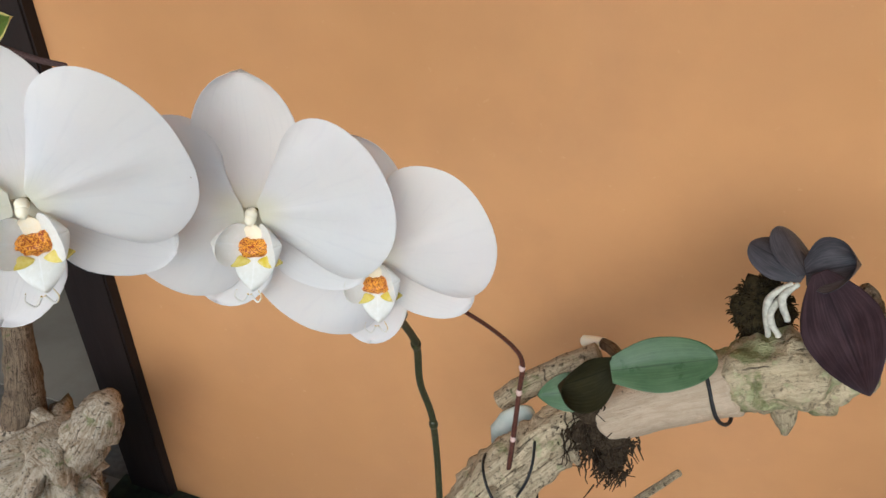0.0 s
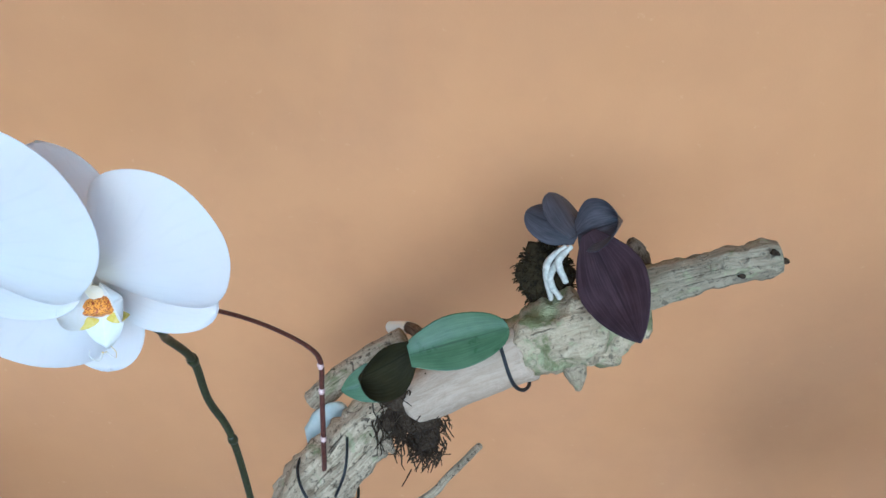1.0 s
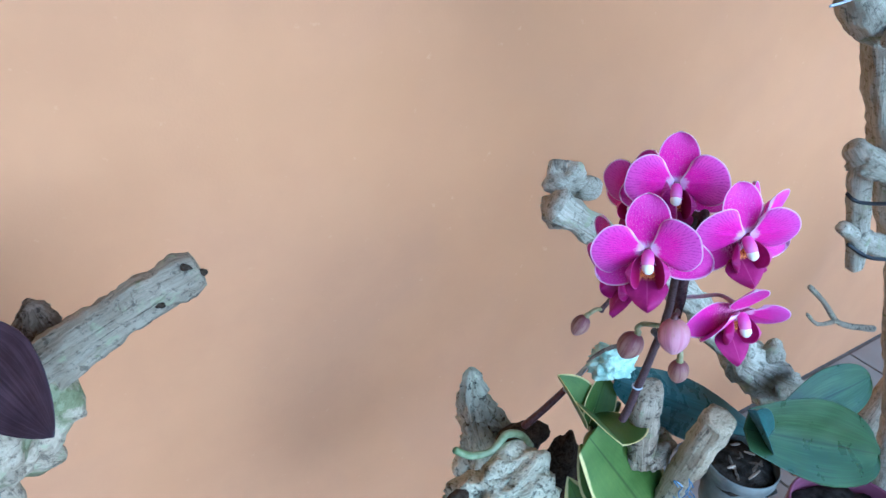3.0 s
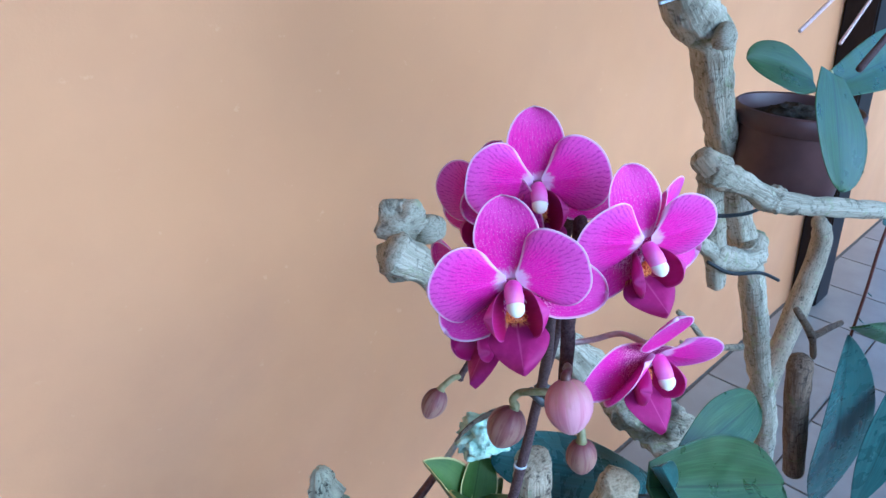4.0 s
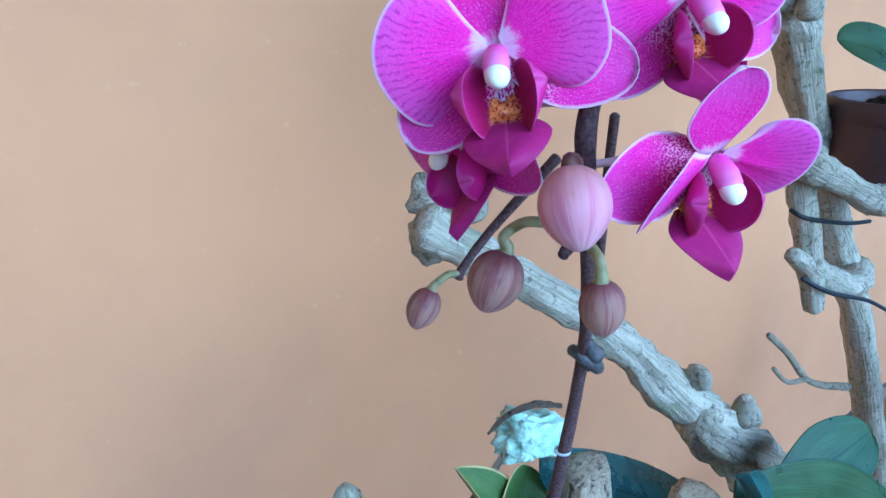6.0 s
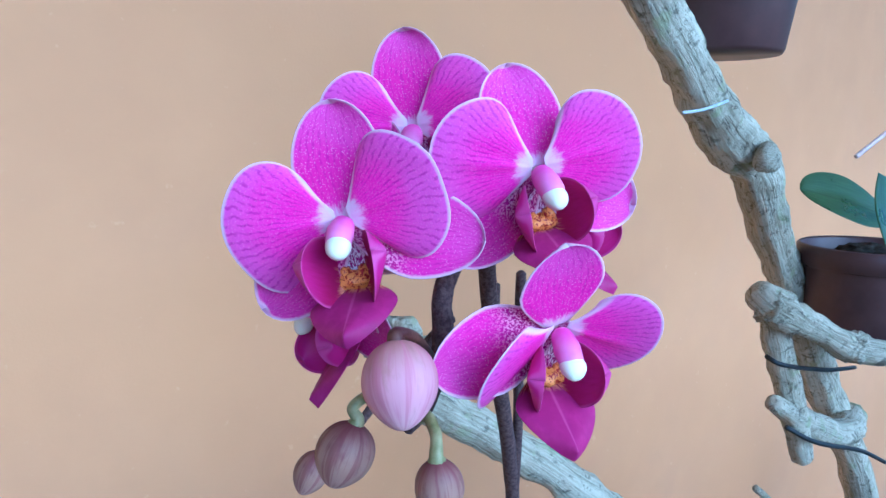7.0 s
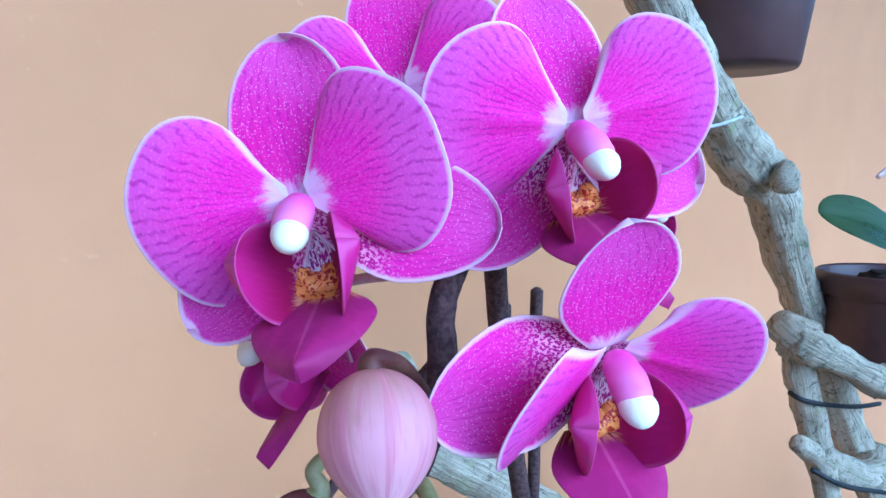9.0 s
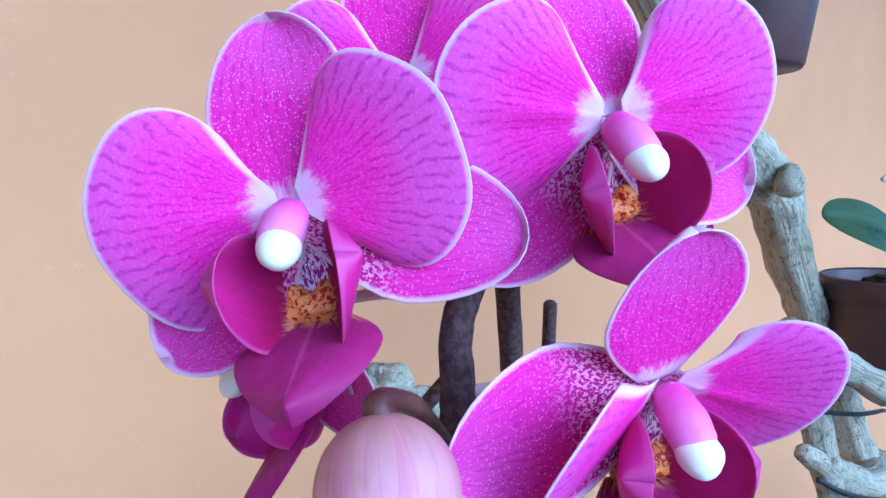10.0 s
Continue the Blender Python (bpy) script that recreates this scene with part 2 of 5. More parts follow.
def soft_plain(name, a, b, scale=300.0, rough=0.45, thin=0.0, bump=0.15):
    n = Nodes(name, rough, 0.4)
    p = n.coord()
    c = n.mix(n.step(n.noise(p, scale, 4, 0.6), 0.3, 0.7), a, b)
    n.color(c).bump(n.noise(p, scale * 3, 2), bump, 0.0004)
    if thin:
        n.thin(c, thin)
    return n.m


def bud_mat(name, foot, body, tip, line):
    """Bud skin: veined lengthwise, darker at the stalk, paler at the tip, with brownish scuffs."""
    n = Nodes(name, 0.5, 0.3)
    around, along = n.uv()
    seed = n.math("MULTIPLY", n.rand(), 9.0)
    turn = n.math("MULTIPLY", around, 6.2832)
    ring = lambda f, b: n.join(n.math("MULTIPLY", n.math("COSINE", turn), f), n.math("MULTIPLY", n.math("SINE", turn), f), n.math("ADD", n.math("MULTIPLY", along, b), seed))
    veins = n.noise(ring(3.2, 1.0), 1.0, 3, 0.65)
    fine = n.noise(ring(15.0, 1.6), 1.0, 2, 0.6)
    scuff = n.noise(ring(1.6, 3.0), 1.0, 4, 0.6)
    c = n.mix(n.step(along, 0.05, 0.55), foot, body)
    c = n.mix(n.step(along, 0.55, 1.0), c, tip)
    c = n.mix(n.step(veins, 0.46, 0.62, 0, 0.52), c, line)
    c = n.mix(n.step(fine, 0.55, 0.68, 0, 0.30), c, line)
    c = n.mix(n.step(scuff, 0.52, 0.70, 0, 0.55), c, foot)
    n.color(c).bump(n.math("ADD", veins, n.math("MULTIPLY", fine, 0.5)), 0.06, 0.0003)
    n.thin(c, 0.12)
    return n.m


def leaf_mat(name, deep, light, vein=0.25, margin=None, rough=0.32, thin=0.08, blotch=None):
    n = Nodes(name, rough, 0.12 if rough > 0.6 else 0.38)
    across, along = n.uv()
    rim = n.attr("rim")
    p = n.coord()
    streak = n.noise(n.join(n.math("MULTIPLY", across, 42.0), n.math("MULTIPLY", along, 3.0), n.math("MULTIPLY", n.rand(), 7.0)), 1.0, 4, 0.6)
    patch = n.noise(p, 38.0, 4, 0.6)
    c = n.mix(n.step(patch, 0.15, 0.9), deep, light)
    c = n.mix(n.math("MULTIPLY", n.step(streak, 0.4, 0.7), vein), c, tuple(min(1, 1.7 * x + 0.01) for x in light))
    mid = n.math("ABSOLUTE", n.math("SUBTRACT", across, 0.5))
    c = n.mix(n.step(mid, 0.022, 0.006, 0, 0.6), c, tuple(0.45 * x for x in deep))
    if blotch:
        c = n.mix(n.step(n.noise(p, 26.0, 4, 0.6, 0.4), 0.5, 0.66, 0, 0.85), c, blotch)
    if margin:
        c = n.mix(n.step(n.math("ADD", rim, n.math("MULTIPLY", n.math("SUBTRACT", patch, 0.5), 0.03)), 0.036, 0.018), c, margin)
    n.color(c).bump(n.math("ADD", streak, n.math("MULTIPLY", patch, 0.5)), 0.25, 0.0008)
    n.rough(n.step(patch, 0.3, 0.7, rough - 0.06, rough + 0.12))
    n.thin(c, thin)
    return n.m


M_WALL = wall_paint()
M_DARK = dark_wood()
M_TILE = tile_mat("grey_tile", (0.25, 0.22, 0.18), (0.31, 0.28, 0.23))
M_BORDER = plain_rough("dark_green_stone", (0.010, 0.014, 0.010), (0.035, 0.05, 0.03), 40.0, 0.6)
M_JOINT = plain_rough("grey_joint", (0.13, 0.12, 0.10), (0.18, 0.16, 0.14), 60.0, 0.9)
M_CEIL = plain_rough("white_ceiling", (0.74, 0.73, 0.70), (0.80, 0.79, 0.76), 8.0, 0.85, 0.05)
M_GROUND = plain_rough("garden_ground", (0.07, 0.10, 0.04), (0.14, 0.15, 0.08), 3.0, 0.95)
M_WOOD = driftwood("driftwood_grey", (0.58, 0.48, 0.32), (0.38, 0.30, 0.19), (0.07, 0.05, 0.032), 0.2, 0.2)
M_WOODPALE = driftwood("driftwood_pale", (0.50, 0.40, 0.29), (0.42, 0.325, 0.225), (0.30, 0.22, 0.15), 0.0, 0.0, 0.22)
M_WOODASH = driftwood("driftwood_ash_grey", (0.57, 0.515, 0.37), (0.36, 0.32, 0.22), (0.055, 0.045, 0.03), 0.15, 0.35, 0.75)
M_WOODSTUMP = driftwood("driftwood_bleached", (0.72, 0.67, 0.45), (0.47, 0.43, 0.28), (0.045, 0.038, 0.024), 0.2, 0.3, 1.0)
M_WOODSTUB = driftwood("driftwood_sawn", (0.66, 0.55, 0.35), (0.46, 0.37, 0.22), (0.10, 0.07, 0.045), 0.1, 0.1, 0.8)
M_WOODMOSS = driftwood("driftwood_mossy", (0.52, 0.43, 0.28), (0.36, 0.29, 0.18), (0.06, 0.045, 0.03), 0.7, 0.5, 0.75)
M_WOODDARK = driftwood("driftwood_brown", (0.26, 0.19, 0.12), (0.12, 0.085, 0.055), (0.035, 0.025, 0.018), 0.2, 0.0)
M_WOODLICHEN = driftwood("driftwood_lichen", (0.40, 0.34, 0.23), (0.28, 0.235, 0.15), (0.045, 0.038, 0.027), 0.15, 0.4, 0.75)
M_WOODBARK = driftwood("driftwood_peeling", (0.56, 0.48, 0.36), (0.28, 0.20, 0.12), (0.035, 0.025, 0.018), 0.35, 0.1, 1.0)
M_BLUEWIRE = plain_rough("blue_grey_wire", (0.10, 0.16, 0.26), (0.22, 0.30, 0.42), 200.0, 0.45)
M_PP = purple_petal("magenta_petal", 25.0, False, 0.22)
M_PD = purple_petal("magenta_upper_sepal", 13.0, False, 0.85, 0.42)
M_PS = purple_petal("magenta_sepal_spotted", 17.0, True, 0.70, 0.45)
M_PLIP = lip_mat("magenta_lip", (0.37, 0.018, 0.165), (0.80, 0.34, 0.16), (0.30, 0.004, 0.05))
M_PLOBE = lobe_mat()
M_PCALLUS = spotted("orange_callus", (0.92, 0.36, 0.06), (0.40, 0.012, 0.012), 1500.0, 0.53, 0.58)
M_PCOL = column_mat()
M_PTHROAT = striped_throat()
M_CAP = soft_plain("white_cap", (0.96, 0.88, 0.66), (0.97, 0.91, 0.74), 500.0)
M_WP = white_petal()
M_WLIP = lip_mat("white_lip", (0.86, 0.85, 0.80), (0.80, 0.55, 0.05), (0.45, 0.10, 0.02))
M_WSIDE = lip_mat("white_side_lobe", (0.91, 0.90, 0.86), (0.82, 0.66, 0.22), (0.50, 0.16, 0.04))
M_WYELLOW = soft_plain("yellow_lip_edge", (0.64, 0.50, 0.02), (0.80, 0.70, 0.26), 150.0)
M_WCALLUS = spotted("yellow_callus", (0.82, 0.36, 0.03), (0.34, 0.06, 0.01), 1100.0, 0.50, 0.55)
M_BUD = bud_mat("pink_bud", (0.46, 0.22, 0.17), (0.66, 0.32, 0.36), (0.76, 0.47, 0.48), (0.52, 0.15, 0.22))
M_BUDBROWN = bud_mat("brown_bud", (0.16, 0.046, 0.050), (0.37, 0.215, 0.150), (0.52, 0.31, 0.27), (0.16, 0.026, 0.045))
M_STEMDARK = soft_plain("dark_purple_stem", (0.034, 0.017, 0.018), (0.105, 0.060, 0.052), 900.0, 0.9, 0.0, 0.4)
M_STEMGREEN = soft_plain("dark_green_stem", (0.022, 0.024, 0.012), (0.05, 0.055, 0.022), 300.0, 0.4)
M_STEMRED = soft_plain("red_brown_stem", (0.06, 0.016, 0.012), (0.12, 0.045, 0.03), 300.0, 0.45)
M_PEDPINK = soft_plain("pink_pedicel", (0.62, 0.42, 0.38), (0.80, 0.62, 0.56), 300.0, 0.45, 0.1)
M_PEDICEL = soft_plain("olive_pedicel", (0.20, 0.19, 0.06), (0.38, 0.33, 0.15), 300.0, 0.45, 0.1)
M_LGREEN = leaf_mat("mid_green_leaf", (0.050, 0.098, 0.044), (0.105, 0.172, 0.080))
M_LDARK = leaf_mat("bronze_leaf", (0.012, 0.011, 0.004), (0.030, 0.026, 0.009), 0.3, None, 0.75)
M_LPURPLE = leaf_mat("purple_leaf", (0.014, 0.008, 0.010), (0.050, 0.025, 0.031), 0.45, None, 0.34, 0.04)
M_LBLUE = leaf_mat("slate_leaf", (0.026, 0.026, 0.033), (0.070, 0.064, 0.072), 0.5, None, 0.36, 0.04)
M_LTEAL = leaf_mat("deep_green_leaf", (0.026, 0.056, 0.050), (0.054, 0.108, 0.092), 0.5, None, 0.27)
M_LBIG = leaf_mat("glossy_green_leaf", (0.026, 0.050, 0.015), (0.056, 0.092, 0.028), 0.45, None, 0.32, 0.05)
M_LHOYA = leaf_mat("variegated_leaf", (0.060, 0.108, 0.014), (0.150, 0.215, 0.032), 0.08, (0.66, 0.56, 0.20), 0.42)
M_MOSS = plain_rough("dark_moss", (0.012, 0.009, 0.006), (0.055, 0.042, 0.018), 220.0, 0.95, 0.8)
# root fibre; also the dark lumps that stand for shade in holes and cracks
M_FIBRE_SHADE = plain_rough("fibre_and_recess_shade", (0.018, 0.012, 0.008), (0.07, 0.05, 0.03), 300.0, 0.9)
M_ROOT = soft_plain("silver_root", (0.40, 0.39, 0.33), (0.62, 0.60, 0.52), 200.0, 0.6)
M_ROOTGREEN = soft_plain("green_root", (0.13, 0.17, 0.045), (0.32, 0.35, 0.19), 60.0, 0.5)
M_TIE = plain_rough("black_tie", (0.008, 0.008, 0.009), (0.02, 0.02, 0.022), 200.0, 0.55)
M_WIRE = plain_rough("pale_wire", (0.45, 0.47, 0.50), (0.6, 0.62, 0.65), 200.0, 0.4)
M_POT = plain_rough("brown_plastic", (0.058, 0.028, 0.026), (0.085, 0.042, 0.038), 25.0, 0.45, 0.05)
M_SLAB = plain_rough("pale_stone", (0.48, 0.54, 0.48), (0.62, 0.66, 0.60), 40.0, 0.8)
M_MAROON = plain_rough("maroon_plastic", (0.12, 0.035, 0.065), (0.17, 0.055, 0.09), 25.0, 0.4, 0.05)
M_BAG = plain_rough("grey_plastic_bag", (0.10, 0.10, 0.085), (0.24, 0.24, 0.20), 40.0, 0.5, 0.3)
M_SOIL = plain_rough("potting_bark", (0.008, 0.007, 0.005), (0.055, 0.046, 0.034), 120.0, 0.95, 0.8)
M_LICHENPATCH = plain_rough("mint_lichen", (0.34, 0.47, 0.34), (0.64, 0.76, 0.58), 110.0, 0.9, 0.9)
M_CLIP = soft_plain("grey_plastic_clip", (0.025, 0.025, 0.025), (0.13, 0.12, 0.115), 200.0, 0.4)


# ---------- mesh helpers ----------
def thing(name, base, label, category, group="", kind=""):
    ob = new(name)
    ob.location = base
    ob.empty_display_size = 0.02
    return tagged(ob, label, category, group, kind)


def mesh_of(bm, name, material, smooth=True):
    me = bpy.data.meshes.new(name)
    bmesh.ops.recalc_face_normals(bm, faces=bm.faces)
    if smooth:
        for f in bm.faces:
            f.smooth = True
    bm.to_mesh(me)
    bm.free()
    me.materials.append(material)
    return me


def part(name, bm, material, parent, label="", smooth=True):
    """One mesh, made in world places, as a part of a thing or of a part."""
    ob = new(name, mesh_of(bm, name, material, smooth))
    ob.parent = parent
    if parent.data is None:
        ob.matrix_parent_inverse = Matrix.Translation(parent.location).inverted()
    return tagged(ob, label)


def whole(name, bm, material, label, category, group="", kind="", smooth=True):
    return tagged(new(name, mesh_of(bm, name, material, smooth)), label, category, group, kind)


def shell(fn, nu, nv, thick):
    """A thin closed blade. fn(u, v) gives a point and its share of the way from the rim; u runs along, v from -1 to 1 across."""
    bm = bmesh.new()
    rim_layer = bm.verts.layers.float.new("rim")
    uvs = bm.loops.layers.uv.new("UVMap")
    us = [0.5 - 0.5 * math.cos(math.pi * i / nu) for i in range(nu + 1)]
    vs = [-math.cos(math.pi * j / nv) for j in range(nv + 1)]
    pts = [[fn(u, v) for v in vs] for u in us]
    P = [[Vector(p[0]) for p in row] for row in pts]
    where = {}
    sheets = []
    for side in (0, 1):
        rows = []
        for i in range(nu + 1):
            row = []
            for j in range(nv + 1):
                du = P[min(i + 1, nu)][j] - P[max(i - 1, 0)][j]
                dv = P[i][min(j + 1, nv)] - P[i][max(j - 1, 0)]
                n = du.cross(dv)
                n = n.normalized() if n.length > 1e-12 else Vector((0, 0, 1))
                t = thick * min(1.0, 0.25 + 8.0 * pts[i][j][1])
                vert = bm.verts.new(P[i][j] + n * (t * (0.5 - side)))
                vert[rim_layer] = pts[i][j][1]
                where[vert] = (vs[j] * 0.5 + 0.5, us[i])
                row.append(vert)
            rows.append(row)
        sheets.append(rows)
        for i in range(nu):
            for j in range(nv):
                q = [rows[i][j], rows[i][j + 1], rows[i + 1][j + 1], rows[i + 1][j]]
                bm.faces.new(q if side else q[::-1])
    a, b = sheets
    edge = [(i, 0) for i in range(nu + 1)] + [(nu, j) for j in range(1, nv + 1)] + [(i, nv) for i in range(nu - 1, -1, -1)] + [(0, j) for j in range(nv - 1, 0, -1)]
    for k in range(len(edge)):
        (i, j), (p, q) = edge[k], edge[(k + 1) % len(edge)]
        bm.faces.new((a[i][j], a[p][q], b[p][q], b[i][j]))
    for f in bm.faces:
        for lp in f.loops:
            lp[uvs].uv = where[lp.vert]
    return bm


def profile(kind, u):
    """Half width along a blade, 0 to 1."""
    if kind == "petal":
        return (0.10 + 0.90 * math.sin(math.pi * 0.5 * min(1.0, u / 0.46)) ** 0.85) * math.sqrt(max(0.0, 1 - max(0.0, (u - 0.44) / 0.56) ** 2.5))
    if kind == "sepal":
        return (0.30 + 0.70 * math.sin(math.pi * 0.5 * min(1.0, u / 0.55))) * math.sqrt(max(0.0, 1 - max(0.0, (u - 0.40) / 0.60) ** 2.1))
    if kind == "trowel":
        return (0.50 + 0.50 * math.sin(math.pi * 0.5 * min(1.0, u / 0.38))) * max(0.0, 1 - max(0.0, (u - 0.34) / 0.66) ** 1.7) ** 0.85
    if kind == "lobe":
        return (0.45 + 0.55 * math.sin(math.pi * 0.5 * min(1.0, u / 0.5))) * math.sqrt(max(0.0, 1 - max(0.0, (u - 0.35) / 0.65) ** 2.4))
    return (0.18 + 0.82 * math.sin(math.pi * 0.5 * min(1.0, u / 0.5)) ** 0.9) * max(0.0, 1 - max(0.0, (u - 0.42) / 0.58) ** 1.9) ** 0.85


def blade(kind, length, half, cup=0.0, bend=0.0, ruffle=0.0, fold=0.0, skew=0.0, twist=0.0, seed=0.0, nu=16, nv=12, thick=0.0006, groove=0.0, ear=0.0):
    """A petal or leaf that lies along +y from the origin and faces +z."""

    def fn(u, v):
        w = profile(kind, u) * half
        x, y = v * w, u * length
        q = abs(v)
        y += skew * x * u - ear * length * v * v * (1 - u) ** 1.5 * min(1.0, 6 * u)
        r = noise.noise(Vector((v * 1.3 + seed, u * 2.1, seed * 1.7)))
        z = cup * half * v * v * u + bend * length * u * u + fold * q * w
        z += ruffle * length * (0.35 + 0.65 * q) * u * (0.6 * math.sin(3.1 * v + 5.2 * u + seed) + 1.4 * r)
        z -= groove * length * math.exp(-((v * w / max(half, 1e-6)) / 0.10) ** 2) * math.sin(math.pi * u)
        a = twist * u
        x, z = x * math.cos(a) - z * math.sin(a), x * math.sin(a) + z * math.cos(a)
        rim = min((1 - q) * max(profile(kind, u), 0.30) * half / length * 1.2, (1 - u) * 1.4)
        return (x, y, z), rim

    return shell(fn, nu, nv, thick)


def fan(radius, half_angle, claw, bend=0.0, ruffle=0.0, cup=0.0, seed=0.0, nu=18, nv=22, thick=0.0006, wide=1.0):
    """A round petal that spreads from a narrow claw at the origin round +y and faces +z."""
    rim_at = lambda v: 0.42 + 0.58 * math.sqrt(max(0.0, 1 - abs(v) ** 3.0))

    def fn(u, v):
        f = rim_at(v) * (1 + 0.035 * noise.noise(Vector((v * 2.2, seed, 0.3))))
        a = v * half_angle * (1 - 0.10 * (1 - u))
        r = u * radius * f
        x, y = r * math.sin(a) * wide + claw * v * (1 - u), r * math.cos(a)
        w = noise.noise(Vector((v * 1.6 + seed, u * 1.7, seed * 1.3)))
        z = bend * radius * u * u + cup * radius * (v * u) ** 2 + ruffle * radius * u * (0.5 + 0.5 * abs(v)) * (1.5 * w + 0.5 * math.sin(4.0 * v + seed))
        z += 0.025 * radius * math.exp(-(v / 0.12) ** 2) * math.sin(math.pi * min(1.0, u * 1.15))
        return (x, y, z), min((1 - u) * f, (1 - abs(v)) * half_angle * u * f)

    return shell(fn, nu, nv, thick)


def smooth_path(pts, step=5):
    """Points of a smooth line through the given ones, each with its radius."""
    pts = [(Vector(p), r) for p, r in pts]
    out = []
    for i in range(len(pts) - 1):
        p0, p1, p2, p3 = (pts[max(0, min(len(pts) - 1, i + k))] for k in (-1, 0, 1, 2))
        for s in range(step):
            t = s / step
            pos = 0.5 * (2 * p1[0] + (p2[0] - p0[0]) * t + (2 * p0[0] - 5 * p1[0] + 4 * p2[0] - p3[0]) * t * t + (3 * p1[0] - p0[0] - 3 * p2[0] + p3[0]) * t ** 3)
            out.append((pos, p1[1] + (p2[1] - p1[1]) * (t * t * (3 - 2 * t))))
    out.append(pts[-1])
    return out


def tube(pts, seg=10, step=5, rough=0.0, freq=40.0, seed=0.0, flat=1.0, close=True, bm=None, ridge=0.0, blunt=False):
    """A round, tapering length; rough: how far its skin is uneven, as a share of the radius."""
    bm = bm or bmesh.new()
    uvs = bm.loops.layers.uv.verify()
    line = smooth_path(pts, step)
    side = None
    rings, dist, last, along = [], 0.0, None, []
    for i, (p, r) in enumerate(line):
        d = (line[min(i + 1, len(line) - 1)][0] - line[max(i - 1, 0)][0]).normalized()
        if side is None:
            side = d.cross(Vector((0.3, 0.2, 1)) if abs(d.z) < 0.9 else Vector((1, 0, 0.1))).normalized()
        side = (side - d * side.dot(d)).normalized()
        up = d.cross(side)
        dist += (p - last).length if last is not None else 0.0
        last = p
        along.append(dist)
        ring = []
        for k in range(seg):
            a = 2 * math.pi * k / seg
            n = side * math.cos(a) + up * math.sin(a) * flat
            q = p + n * r
            if rough:
                f = noise.noise(q * freq + Vector((seed, 0, 0))) + 0.5 * noise.noise(q * freq * 2.3 + Vector((0, seed, 0)))
                if ridge:
                    w = 0.35 * noise.noise(Vector((dist * 9.0, seed, 1.0)))
                    flute = noise.noise(Vector((2.6 * math.cos(a + w), 2.6 * math.sin(a + w), dist * freq * 0.22 + seed)))
                    fine = noise.noise(Vector((6.5 * math.cos(a + w), 6.5 * math.sin(a + w), dist * freq * 0.35 + seed)))
                    f += ridge * (2.2 * flute - 1.6 * max(0.0, 0.22 - abs(fine)) / 0.22 * 0.5)
                q = p + n * r * (1 + rough * f)
            ring.append(bm.verts.new(q))
        rings.append(ring)
    for i in range(len(rings) - 1):
        for k in range(seg):
            f = bm.faces.new((rings[i][k], rings[i][(k + 1) % seg], rings[i + 1][(k + 1) % seg], rings[i + 1][k]))
            for lp, (s, t) in zip(f.loops, ((along[i], k), (along[i], k + 1), (along[i + 1], k + 1), (along[i + 1], k))):
                lp[uvs].uv = (s, t / seg)
    if close:
        for ring, pos in ((rings[0], 0), (rings[-1], -1)):
            c, r = line[pos]
            d = (line[pos][0] - line[pos + 1 if pos == 0 else pos - 1][0]).normalized()
            inner = [bm.verts.new(c + (v.co - c) * 0.62 + d * r * (0.10 if blunt else 0.38)) for v in ring]
            tip = bm.verts.new(c + d * r * (0.02 if blunt else 0.5))
            for k in range(seg):
                f = bm.faces.new((ring[k], ring[(k + 1) % seg], inner[(k + 1) % seg], inner[k]))
                g = bm.faces.new((inner[k], inner[(k + 1) % seg], tip))
                for face in (f, g):
                    for lp in face.loops:
                        e = (lp.vert.co - c) * 12
                        lp[uvs].uv = (e.x + e.z, e.y)
    return bm


def blob(center, size, rough=0.0, freq=30.0, seed=0.0, axes=None, rings=10, seg=14, bm=None, squash=None):
    """A rounded lump. axes: a turn; squash(z) gives its width along its own axis."""
    bm = bm or bmesh.new()
    uvs = bm.loops.layers.uv.verify()
    axes = axes or Matrix.Identity(3)
    c = Vector(center)
    rows = []
    for i in range(1, rings):
        th = math.pi * i / rings
        row = []
        for k in range(seg):
            a = 2 * math.pi * k / seg
            z = -math.cos(th)
            w = math.sin(th) * (squash(z) if squash else 1.0)
            d = axes @ Vector((w * math.cos(a) * size[0], w * math.sin(a) * size[1], z * size[2]))
            f = 1 + rough * (noise.noise((c + d) * freq + Vector((seed, 0, 0))) + 0.5 * noise.noise((c + d) * freq * 2.4)) if rough else 1
            row.append(bm.verts.new(c + d * f))
        rows.append(row)
    lo, hi = bm.verts.new(c + axes @ Vector((0, 0, -size[2]))), bm.verts.new(c + axes @ Vector((0, 0, size[2])))
    for i in range(len(rows) - 1):
        for k in range(seg):
            f = bm.faces.new((rows[i][k], rows[i][(k + 1) % seg], rows[i + 1][(k + 1) % seg], rows[i + 1][k]))
            for lp, (s, t) in zip(f.loops, ((k, i), (k + 1, i), (k + 1, i + 1), (k, i + 1))):
                lp[uvs].uv = (s / seg, (t + 1) / rings)
    for k in range(seg):
        for f, t in ((bm.faces.new((rows[0][(k + 1) % seg], rows[0][k], lo)), 0), (bm.faces.new((rows[-1][k], rows[-1][(k + 1) % seg], hi)), 1)):
            for lp in f.loops:
                lp[uvs].uv = (k / seg, t)
    return bm


